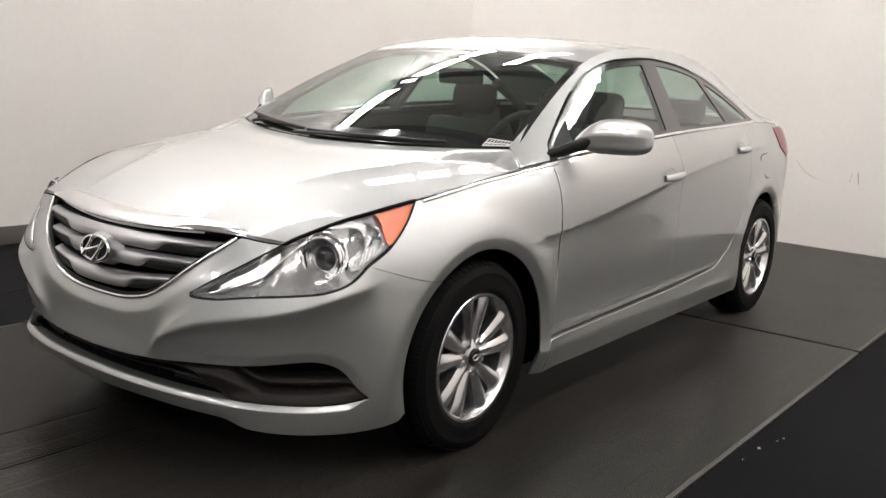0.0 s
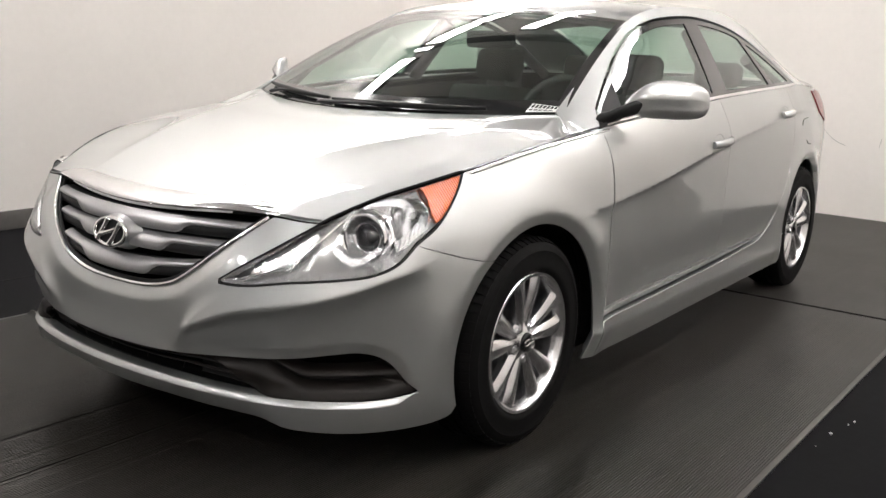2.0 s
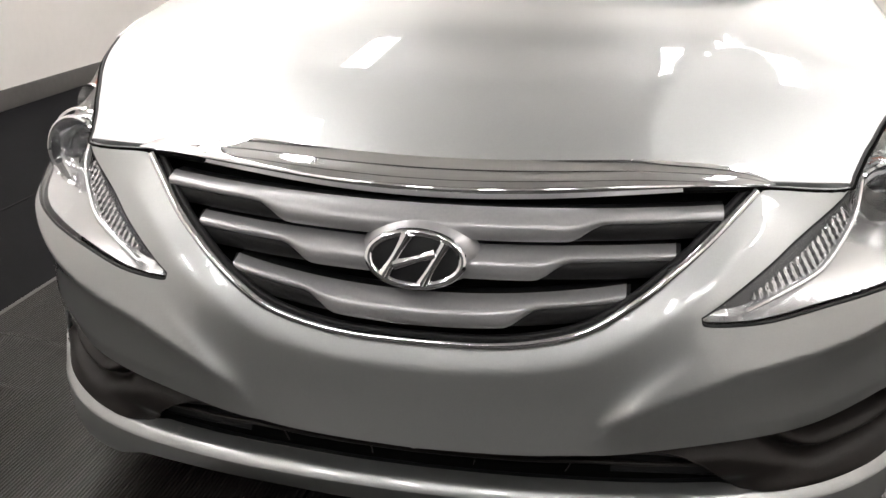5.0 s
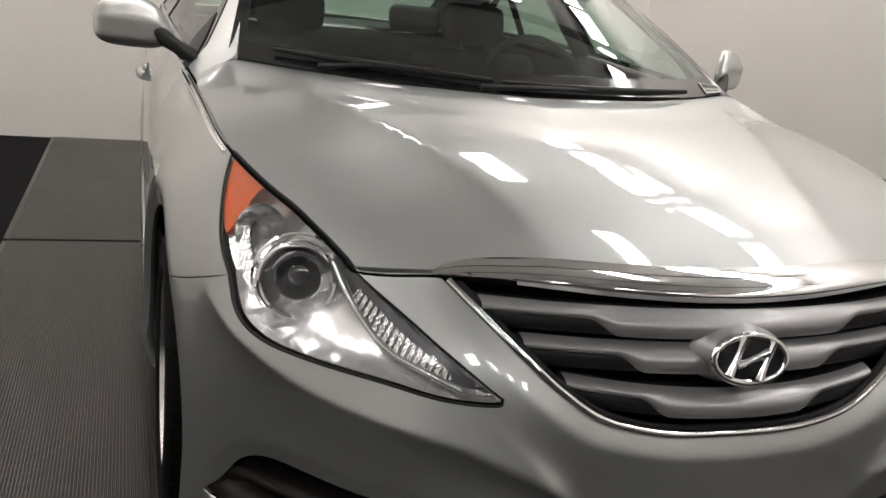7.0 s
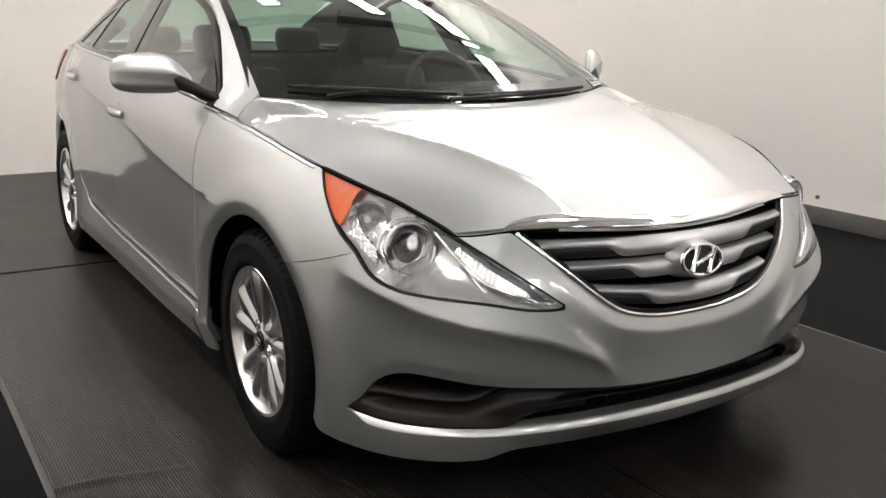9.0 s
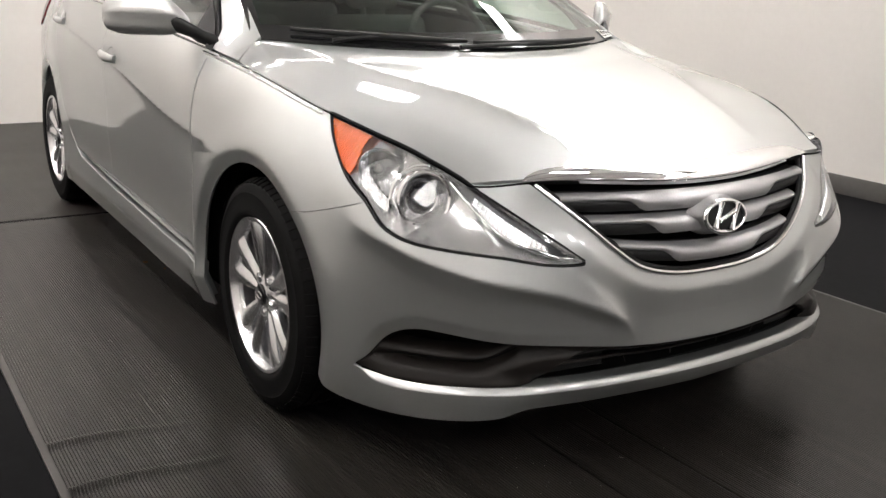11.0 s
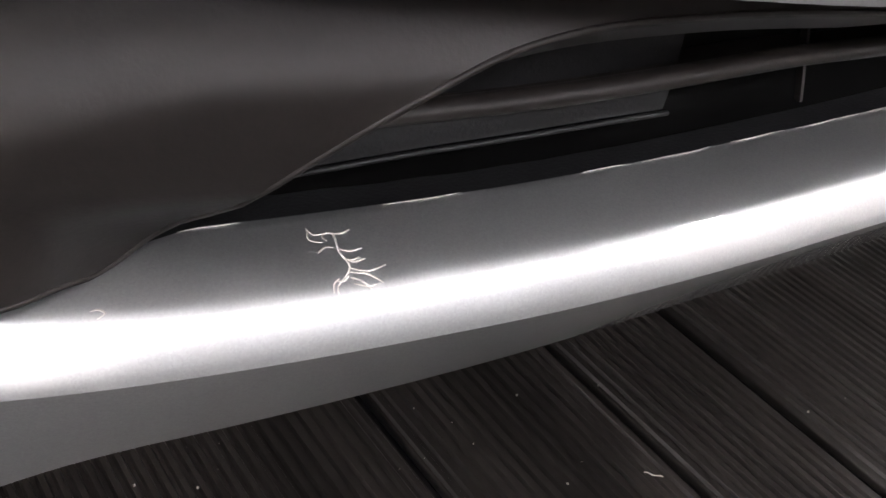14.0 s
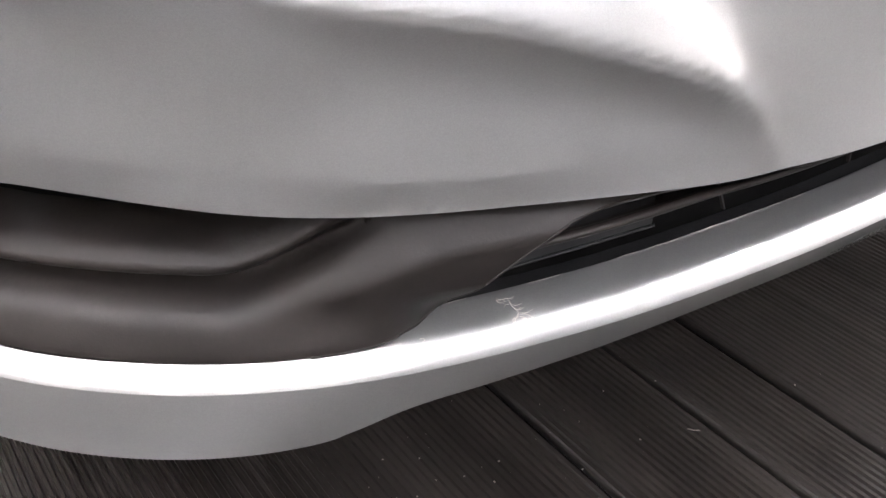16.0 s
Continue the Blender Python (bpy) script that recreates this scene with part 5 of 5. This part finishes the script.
# ------------------------------------------------------------------ mirrors, handles, wipers, cowl
def door_mirror():
    prof = [(0.842, 0.600, 1.030, 0.014, 0.014, 0.014), (0.862, 0.628, 1.036, 0.036, 0.034, 0.028), (0.895, 0.668, 1.040, 0.056, 0.058, 0.042), (0.935, 0.712, 1.042, 0.068, 0.066, 0.046), (0.982, 0.755, 1.044, 0.071, 0.062, 0.048), (1.020, 0.785, 1.046, 0.064, 0.052, 0.046), (1.043, 0.803, 1.047, 0.046, 0.036, 0.036), (1.052, 0.812, 1.047, 0.020, 0.018, 0.020)]
    curve = spline(prof, 5)
    bm = bmesh.new()
    rings = []
    n = 44
    for x, y, z, dy, dz, dn in curve:
        ring = []
        for k in range(n):
            a = 2 * math.pi * k / n
            c, sn = math.cos(a), math.sin(a)
            fy = math.copysign(abs(c) ** 0.75, c)
            fz = math.copysign(abs(sn) ** (0.9 if sn > 0 else 0.62), sn)
            back = 0.35 if c > 0 else 1.0
            crest = 0.16 * math.exp(-((a - math.pi + 0.25) / 0.20) ** 2)
            ring.append(bm.verts.new((x, y + 0.02 + fy * dy * (back + crest), z + fz * 1.2 * (dz if sn > 0 else dn))))
        rings.append(ring)
    for a, b in zip(rings, rings[1:]):
        for k in range(n):
            bm.faces.new((a[k], a[(k + 1) % n], b[(k + 1) % n], b[k]))
    bm.faces.new(rings[0])
    bm.faces.new(rings[-1])
    bmesh.ops.recalc_face_normals(bm, faces=bm.faces)
    shells = pair("door_mirror", smooth(bm, 60), SILVER, (car, car), "silver painted door mirror on a black foot")
    foot = bmesh.new()
    secs = []
    for x, y, z, dy, dz in ((0.79, 0.545, 0.975, 0.055, 0.030), (0.815, 0.555, 0.988, 0.045, 0.026), (0.845, 0.585, 1.010, 0.034, 0.022), (0.880, 0.640, 1.030, 0.036, 0.026), (0.90, 0.67, 1.04, 0.03, 0.02)):
        secs.append([foot.verts.new((x, y + dy * math.cos(2 * math.pi * k / 14), z + dz * math.sin(2 * math.pi * k / 14))) for k in range(14)])
    for a, b in zip(secs, secs[1:]):
        for k in range(14):
            foot.faces.new((a[k], a[(k + 1) % 14], b[(k + 1) % 14], b[k]))
    bmesh.ops.recalc_face_normals(foot, faces=foot.faces)
    pair("foot", smooth(foot, 60), BLACK_TRIM, shells, "black mirror foot")
    sail = panel_mesh("sail", [(0.47, 0.955), (0.66, 0.985), (0.72, 1.10), (0.60, 1.035), (0.52, 0.985)], lambda y, z: greenhouse(y, z) + np.array((0.002, 0, 0)), 0.03, 0.006)
    mesh_part("sail_panel", sail, BLACK_TRIM, car, "black corner panel under the mirror")
    mesh_part("sail_panel", flipped(sail, "sail_panel"), BLACK_TRIM, car, "black corner panel under the mirror")


door_mirror()


def door_handle(y0, y1, z, doors):
    x = float(side(np.array([y0 + 0.1]), np.array([z]))[0][0])
    pts, rad = [], []
    for t in np.linspace(0, 1, 13):
        y = y0 + (y1 - y0) * t
        px = float(side(np.array([y]), np.array([z + 0.012 * t]))[0][0])
        pts.append((px + 0.004 + 0.017 * math.sin(math.pi * min(1, t * 1.02)) ** 0.6, y, z + 0.012 * t))
        rad.append(0.0135 + 0.003 * math.sin(math.pi * t))
    pair("door_handle", tube(pts, rad, 12, flat=1.1), SILVER, doors, "bright silver pull handle")
    bm = bmesh.new()
    ring = []
    for k in range(24):
        a = 2 * math.pi * k / 24
        y, zz = (y0 + y1) / 2 - 0.03 + 0.055 * math.cos(a), z + 0.012 + 0.030 * math.sin(a)
        p = side(np.array([y]), np.array([zz]))[0]
        ring.append(bm.verts.new((p[0] + 0.0025, y, zz)))
    c = bm.verts.new((x - 0.020, (y0 + y1) / 2 - 0.03, z + 0.012))
    for k in range(24):
        bm.faces.new((c, ring[k], ring[(k + 1) % 24]))
    pair("handle_cup", smooth(bm), SILVER, doors, "hollow behind the handle")


door_handle(1.335, 1.535, 0.857, front_doors)
door_handle(2.245, 2.435, 0.948, rear_doors)

# fuel flap, tail lamps
tail_lamp = sy([(3.18, 1.045), (3.24, 0.93), (3.40, 0.87), (3.60, 0.90), (3.64, 1.0), (3.45, 1.04)])
tl = panel_mesh("tail_lamp", tail_lamp, lambda s, z: inner_wall(s, z, -0.006), 0.025, 0.02)
both_sides("tail_lamp", tl, RED_LENS, car, "red tail lamp wrapped round the corner")

cowl_o = [(u, v) for u, v in ([(u, -0.02) for u in np.linspace(-1.0, 1.0, 24)] + [(u, -0.16) for u in np.linspace(0.98, -0.98, 24)])]
mesh_part("cowl", panel_mesh("cowl", cowl_o, lambda u, v: screen(u, np.asarray(v)) + np.stack([0 * u, 0 * u, -0.012 + 0 * u], -1), 0.05, 0.006), BLACK_TRIM, car, "black plastic cowl under the windscreen")


def on_screen(u, v, lift):
    p = screen(np.array([u]), np.array([v]))[0]
    return (p[0], p[1] - lift * 0.6, p[2] + lift * 0.8)


def wiper(u0, v0, u1, v1, ua, va):
    blade = tube([on_screen(u0 + (u1 - u0) * t, v0 + (v1 - v0) * t, 0.014) for t in np.linspace(0, 1, 16)], [0.0060 + 0.005 * math.sin(math.pi * t) for t in np.linspace(0, 1, 16)], 8)
    w = part("wiper", blade, BLACK_TRIM, car, "black windscreen wiper")
    um, vm = u0 + (u1 - u0) * 0.5, v0 + (v1 - v0) * 0.5
    arm = tube([on_screen(ua + (um - ua) * t, va + (vm - va) * t, 0.012 + 0.006 * math.sin(math.pi * t)) for t in np.linspace(0, 1, 12)], [0.011 - 0.005 * t for t in np.linspace(0, 1, 12)], 8, flat=0.7)
    part("wiper_arm", arm, BLACK_TRIM, w)


wiper(-0.12, 0.030, 0.70, 0.012, -0.20, 0.004)
wiper(-0.86, 0.055, -0.15, 0.035, -0.72, 0.004)

# paper sticker at the foot of the windscreen, with its stock mark as plain bars
sticker = bmesh.new()
sv = [sticker.verts.new(on_screen(u, v, 0.003)) for u, v in ((0.853, 0.006), (0.975, 0.003), (0.985, 0.040), (0.862, 0.070))]
sticker.faces.new(sv)
r = bmesh.ops.extrude_face_region(sticker, geom=sticker.faces[:])
bmesh.ops.translate(sticker, verts=[v for v in r["geom"] if isinstance(v, bmesh.types.BMVert)], vec=(0, -0.0005, 0.0008))
bmesh.ops.recalc_face_normals(sticker, faces=sticker.faces)
tag_ob = tagged(part("windscreen_sticker", sticker, PAPER, None), "white paper sticker with black print on the windscreen", "sticker")


def on_sticker(a, b):
    """A place on the paper, a along and b up, both 0 to 1."""
    u = 0.853 + 0.122 * a + 0.009 * b
    v = (0.006 - 0.003 * a) + (0.064 - 0.027 * a) * b
    return on_screen(u, v, 0.0052)


for k in range(7):
    bm = bmesh.new()
    bm.faces.new([bm.verts.new(on_sticker(0.06 + 0.125 * k + da, bb)) for da, bb in ((0, 0.48), (0.085, 0.48), (0.095, 0.90), (0.01, 0.90))])
    part("printed_bar", bm, INK, tag_ob)
for k in range(5):
    bm = bmesh.new()
    bm.faces.new([bm.verts.new(on_sticker(0.06 + 0.16 * k + da, bb)) for da, bb in ((0, 0.16), (0.12, 0.16), (0.125, 0.30), (0.005, 0.30))])
    part("printed_bar", bm, INK, tag_ob)


# ------------------------------------------------------------------ inside the car
def cushion(bm, x0, y0, z0, x1, y1, z1, lean=0.0, bevel=0.04):
    a = bmesh.new()
    add_box(a, x0, y0, z0, x1, y1, z1, bevel)
    a.transform(Matrix.Translation((0, y0, z0)) @ Matrix.Rotation(lean, 4, "X") @ Matrix.Translation((0, -y0, -z0)))
    me = bpy.data.meshes.new("tmp")
    a.to_mesh(me)
    bm.from_mesh(me)
    bpy.data.meshes.remove(me)
    a.free()


def seat(x, y, dz):
    b = bmesh.new()
    cushion(b, x - 0.26, y - 0.05, 0.55 + dz, x + 0.26, y + 0.08, 1.16 + dz, -0.22, 0.05)
    st = part("seat", smooth(b, 60), CLOTH, car, "dark grey cloth seat")
    b = bmesh.new()
    cushion(b, x - 0.25, y - 0.50, 0.45, x + 0.25, y + 0.02, 0.60, 0.05, 0.05)
    part("seat_cushion", smooth(b, 60), CLOTH, st)
    b = bmesh.new()
    cushion(b, x - 0.13, y + 0.11, 1.165 + dz, x + 0.13, y + 0.205, 1.325 + dz, -0.15, 0.045)
    part("headrest", smooth(b, 60), CLOTH, st, "dark padded headrest")
    for dx in (-0.05, 0.05):
        part("headrest_post", tube([(x + dx, y + 0.12, 1.06 + dz), (x + dx, y + 0.15, 1.19 + dz)], 0.006, 8), STEEL, st)


seat(0.37, 1.50, -0.115)
seat(-0.37, 1.50, -0.115)
b = bmesh.new()
cushion(b, -0.66, 2.42, 0.50, 0.66, 2.55, 1.08, -0.3, 0.05)
bench = part("rear_seat", smooth(b, 60), CLOTH, car, "dark grey rear bench backrest")
for x in (-0.40, 0.40):
    b = bmesh.new()
    cushion(b, x - 0.13, 2.57, 1.06, x + 0.13, 2.66, 1.19, -0.2, 0.04)
    part("headrest", smooth(b, 60), CLOTH, bench, "dark padded headrest")
sheet("parcel_shelf", lambda u, v: (0.64 * u, 2.62 + 0.6 * v, 1.06 + 0.02 * v), np.linspace(-1, 1, 9), np.linspace(0, 1, 4), DASH, car, "dark shelf behind the rear seat")
sheet("dashboard", lambda u, v: (0.70 * u, 0.24 + 0.26 * u * u * (1 - v) + 0.62 * v, 0.955 + 0.02 * math.sin(math.pi * v) + 0.035 * math.exp(-((u - 0.5) / 0.25) ** 2) * math.sin(math.pi * v) - (0.30 * max(0, v - 0.85) / 0.15)), np.linspace(-1, 1, 33), np.linspace(0, 1, 15), DASH, car, "dark dashboard top")
wheel_m = Matrix.Translation((0.37, 0.98, 0.93)) @ Matrix.Rotation(radians(-25), 4, "X")
b = tube([(0.185 * math.cos(a), 0, 0.185 * math.sin(a)) for a in np.linspace(0, 2 * math.pi, 40, endpoint=False)], 0.015, 8, closed=True)
b.transform(wheel_m)
sw = part("steering_wheel", b, DASH, car, "black steering wheel")
b = box(-0.17, -0.02, -0.05, 0.17, 0.02, 0.05, 0.015)
b.transform(wheel_m)
part("wheel_hub", b, DASH, sw)
b = bmesh.new()
cushion(b, -0.12, 1.005, 1.200, 0.12, 1.04, 1.272, 0.1, 0.015)
part("inside_mirror", smooth(b, 60), BLACK_TRIM, car, "black rear-view mirror behind the windscreen")
sheet("headliner", lambda u, v: tuple(roof(np.array([u * 0.57]), np.array([1.05 + 1.42 * v]))[0] - np.array((0, 0, 0.03))), np.linspace(-1, 1, 13), np.linspace(0, 1, 13), material("grey_headliner", (0.25, 0.25, 0.24), 0.9, vary=0.05), car, "grey roof lining")
for sgn in (1, -1):
    sheet("door_trim", lambda u, v: tuple((greenhouse(np.array([0.6 + 1.9 * u]), np.array([float(belt_z(0.6 + 1.9 * u))]))[0] - np.array((0.06 + 0.02 * v, 0, 0.55 * v))) * np.array((sgn, 1, 1))), np.linspace(0, 1, 16), np.linspace(0, 1, 4), DASH, car, "dark inner door trim")
    part("pillar_trim", tube([tuple(greenhouse(np.array([y]), np.array([z]))[0] * np.array((sgn, 1, 1)) - np.array((0.04 * sgn, 0, 0))) for y, z in ((1.53, 1.03), (1.57, 1.18), (1.60, 1.31))], 0.03, 10), DASH, car, "dark pillar trim")
    part("pillar_trim", tube([tuple(greenhouse(np.array([y]), np.array([z]))[0] * np.array((sgn, 1, 1)) - np.array((0.07 * sgn, 0, 0.02))) for y, z in ((2.30, 1.22), (2.50, 1.15), (2.70, 1.08))], 0.03, 10), DASH, car, "dark pillar trim")
sheet("firewall", lambda u, v: (0.72 * u, 0.30, 0.35 + 0.62 * v), np.linspace(-1, 1, 3), np.linspace(0, 1, 3), UNDER, car)

# black joints round the hood
joint = [tuple(wall(s, float(shoulder_z(s)) - 0.001) + np.array((0, 0, -0.0045))) for s in np.linspace(0.40, float(s_at_y(0.42)), 60)]
pair("hood_joint", tube(joint, 0.0038, 6), UNDER, (car, car), "dark joint along the edge of the hood")


# ------------------------------------------------------------------ scratches on the lip
def lip_stroke(points, radius, name="scratch"):
    path = [Vector(lip_surface(s, v)) for s, v in spline(points, 4)]
    n = len(path)
    part(name, tube([tuple(p + Vector((0, -0.0001, 0.0002))) for p in path], [radius * (0.45 + 0.55 * math.sin(math.pi * (i + 0.6) / (n + 0.2))) for i in range(n)], 6, flat=0.5), SCRAPE, lower_lip)


for stroke in (
    [(-0.458, 0.711), (-0.456, 0.678), (-0.450, 0.673), (-0.4495, 0.588), (-0.4475, 0.500), (-0.4525, 0.389), (-0.452, 0.278)],
    [(-0.450, 0.673), (-0.447, 0.669), (-0.444, 0.682)], [(-0.450, 0.605), (-0.446, 0.583), (-0.442, 0.591)], [(-0.448, 0.540), (-0.445, 0.527), (-0.442, 0.537)],
    [(-0.448, 0.500), (-0.442, 0.465), (-0.436, 0.487)], [(-0.448, 0.475), (-0.442, 0.441), (-0.438, 0.363)], [(-0.448, 0.441), (-0.445, 0.406), (-0.442, 0.324)],
    [(-0.458, 0.711), (-0.458, 0.659), (-0.454, 0.639)], [(-0.4515, 0.448), (-0.4535, 0.416), (-0.4540, 0.346)], [(-0.452, 0.680), (-0.4535, 0.665), (-0.4525, 0.646)],
    [(-0.456, 0.597), (-0.4535, 0.618), (-0.4510, 0.611)], [(-0.449, 0.555), (-0.4465, 0.538), (-0.4435, 0.548)], [(-0.4485, 0.454), (-0.4505, 0.425), (-0.4530, 0.434)], [(-0.4475, 0.396), (-0.4430, 0.353), (-0.4405, 0.364)],
    [(-0.524, 0.452), (-0.522, 0.458), (-0.520, 0.423), (-0.522, 0.377)], [(-0.522, 0.319), (-0.522, 0.270)],
):
    lip_stroke(stroke, 0.00036)
rnd = random.Random(4)
at = 0.50
while at > 0.14:
    run = 0.012 + 0.035 * rnd.random()
    if rnd.random() < 0.7:
        lip_stroke([(-at + run * k, 0.775 + 0.009 * rnd.random()) for k in (0, 0.35, 0.7, 1)], 0.0003, "worn_edge")
    at -= run * (1 + 0.4 * rnd.random())

# fuel flap on the left rear quarter
for arc in ([(4.138, 0.880), (4.152, 0.902), (4.20, 0.911), (4.285, 0.914)], [(4.212, 0.800), (4.235, 0.783), (4.29, 0.777)]):
    part("fuel_flap_edge", tube([tuple(wall(np.array([s]), np.array([z]))[0] + np.array((0.0004, 0, 0))) for s, z in line(arc, 6)], 0.0022, 6), UNDER, car, "dark gap round the fuel flap")


# ------------------------------------------------------------------ floor mats
RIB = 0.0085
SEAMS = (-0.305, -0.159, -0.053, -0.011, 0.087)
SEAM_HALF = (0.0050, 0.0030, 0.0040, 0.0016, 0.0016)


def wrinkle(x, y):
    """Two folds that run in from the edge of the mat."""
    out = 0.0
    for xa, ya, xb, yb, hgt in ((-1.455, 0.0, -1.09, -0.022, 0.010), (-1.475, -0.262, -1.08, -0.252, 0.014)):
        t = (x - xa) / (xb - xa)
        mid = ya + (yb - ya) * t + 0.012 * math.sin(5 * t)
        if -0.05 < t < 1.1:
            out += hgt * max(0.0, 1.05 - t) ** 0.7 * math.exp(-((y - mid) / (0.016 + 0.004 * t)) ** 2)
    return out


def mat_piece(y0, y1, label):
    m = new("floor_mat")
    tagged(m, label, "mat", group="ribbed floor mats", kind="structure")
    edges = [-1.475] + [c + o for c, w in zip(SEAMS, SEAM_HALF) for o in (-w, w)] + [1.548]
    for x0, x1 in zip(edges[::2], edges[1::2]):
        part("mat_strip", box(x0, y0, -0.0119, x1, y1, -0.0035, 0.002), MAT_GREY, m, "grey rubber strip")
    verts, faces = [], []
    n = int(2.99 / RIB)
    plain = np.array([y0 + 0.004, (y0 + y1) / 2, y1 - 0.004])
    fine = np.concatenate([[y0 + 0.004], np.linspace(-0.36, 0.10, 75), [y1 - 0.004]])
    for i in range(n):
        x = -1.455 + RIB * (i + 0.5)
        if min(abs(x - c) - w for c, w in zip(SEAMS, SEAM_HALF)) < 0.001:
            continue
        h = 0.0 if min(abs(x - c) for c in SEAMS) > 0.02 else -0.001
        k = len(verts)
        ys = fine if x < -1.05 and y0 < 0 else plain
        for y in ys:
            w = wrinkle(x, y) if y0 < 0 else 0.0
            verts += [(x - RIB / 2, y, -0.0032 + w), (x - 0.0030, y, -0.0032 + w), (x - 0.0017, y, h + w), (x + 0.0017, y, h + w), (x + 0.0030, y, -0.0032 + w), (x + RIB / 2, y, -0.0032 + w)]
        for j in range(len(ys) - 1):
            a = k + 6 * j
            faces += [(a + q, a + q + 1, a + q + 7, a + q + 6) for q in range(5)]
    me = bpy.data.meshes.new("mat_rib")
    me.from_pydata(verts, [], faces)
    me.update()
    bm = bmesh.new()
    bm.from_mesh(me)
    bmesh.ops.remove_doubles(bm, verts=bm.verts, dist=1e-5)
    bm.to_mesh(me)
    bm.free()
    tagged(mesh_part("mat_rib", me, MAT_GREY, m), "fine raised ribs of the rubber mat", kind="stuff")
    return m


mat_piece(-4.2, 2.436, "grey ribbed rubber mat under the car, dusty")
mat_piece(2.468, 5.60, "grey ribbed rubber mat behind a narrow joint")
# added black strip: gives the open joint its shaded line by colour
tagged(part("trim", box(-1.475, 2.439, -0.0119, 1.548, 2.465, -0.0008, 0.001), RUBBER, None), "black strip added in the joint between the mats to draw its dark gap", "trim", kind="structure")


# ------------------------------------------------------------------ small marks and grit
def grain(bm, x, y, z, r, rnd):
    d = bmesh.ops.create_icosphere(bm, subdivisions=1, radius=r)
    for v in d["verts"]:
        v.co *= 0.7 + 0.6 * rnd.random()
    bmesh.ops.scale(bm, verts=d["verts"], vec=(1, 0.7 + 0.6 * rnd.random(), 0.6))
    bmesh.ops.translate(bm, verts=d["verts"], vec=(x, y, z + r * 0.4))


rnd = random.Random(11)
bm = bmesh.new()
for x, y in ((-0.456, -0.611), (-0.404, -0.676), (-0.365, -0.680), (-0.426, -0.631), (-0.213, -0.664), (-0.306, -0.736), (-0.042, -0.777), (-0.455, -0.671), (-0.385, -0.699)):
    grain(bm, x, y, 0, 0.0011, rnd)
for k in range(110):
    x, y = -0.22 - 0.42 * rnd.random() ** 0.8, -0.58 - 0.30 * rnd.random()
    grain(bm, x, y, -0.0015, 0.0004 + 0.0007 * rnd.random() ** 2, rnd)
for k in range(40):
    grain(bm, -0.3 + 0.9 * rnd.random(), -1.2 + 0.6 * rnd.random(), -0.001, 0.0004 + 0.0006 * rnd.random() ** 2, rnd)
tagged(part("grit", bm, GRIT, None), "pale specks of grit on the ribbed mat", "grit", kind="stuff")


def crumb(x, y, z, r, label, mat):
    bm = bmesh.new()
    grain(bm, 0, 0, 0, r, rnd)
    ob = part("crumb", bm, mat, None)
    ob.location = (x, y, z)
    tagged(ob, label, "debris", group="crumbs on the floor")


crumb(1.604, 0.785, -0.012, 0.0075, "white crumb on the black floor beside the mat", PAPER)
crumb(1.638, 0.955, -0.012, 0.0045, "white crumb on the black floor beside the mat", PAPER)
crumb(1.630, 0.910, -0.012, 0.0035, "small white crumb on the black floor", PAPER)
crumb(1.595, 0.640, -0.012, 0.0025, "tiny pale crumb on the black floor", PAPER)
LEAF = material("brown_debris", (0.30, 0.17, 0.08), 0.8, vary=0.2)
crumb(-0.780, 1.500, 0.0, 0.010, "brown crumb on the mat beside the car", LEAF)
crumb(-0.735, 1.380, 0.0, 0.007, "brown crumb on the mat beside the car", LEAF)
fibre = tube([(-0.184 + 0.008 * t, -0.757 - 0.009 * t, 0.0008 + 0.0006 * math.sin(9 * t)) for t in np.linspace(0, 1, 8)], 0.0004, 6)
tagged(part("fibre", fibre, GRIT, None), "short pale fibre lying on the ribbed mat", "debris")


def wall_scuff(points, radius, label):
    bm = tube([(x, HALL_BACK - 0.0012, z) for x, z in spline(points, 6)], radius, 6, flat=0.4)
    bmesh.ops.scale(bm, vec=(1, 0.12, 1), verts=bm.verts, space=Matrix.Translation((0, -HALL_BACK, 0)))
    tagged(part("scuff", bm, SCUFF, None), label, "scuff", group="scuffs on the back wall")


wall_scuff([(0.185, 0.700), (0.235, 0.640), (0.300, 0.590), (0.375, 0.562)], [0.003] * 9 + [0.005] * 9 + [0.003], "curved grey scuff line on the white wall")
wall_scuff([(0.640, 0.640), (0.634, 0.600), (0.626, 0.565)], 0.004, "short grey scuff on the white wall")
wall_scuff([(0.680, 0.650), (0.690, 0.600), (0.695, 0.555)], 0.009, "short grey scuff on the white wall")
knob = lathe([(0.0, 0.0), (0.010, 0.0), (0.014, 0.006), (0.012, 0.016), (0.0, 0.018)], 16)
knob.transform(Matrix.Translation((WALL_L, 1.335, 0.166)) @ Matrix.Rotation(math.pi, 4, "Z"))
tagged(part("wall_knob", knob, STEEL, None), "small grey knob on the wall above the base strip", "wall fitting")
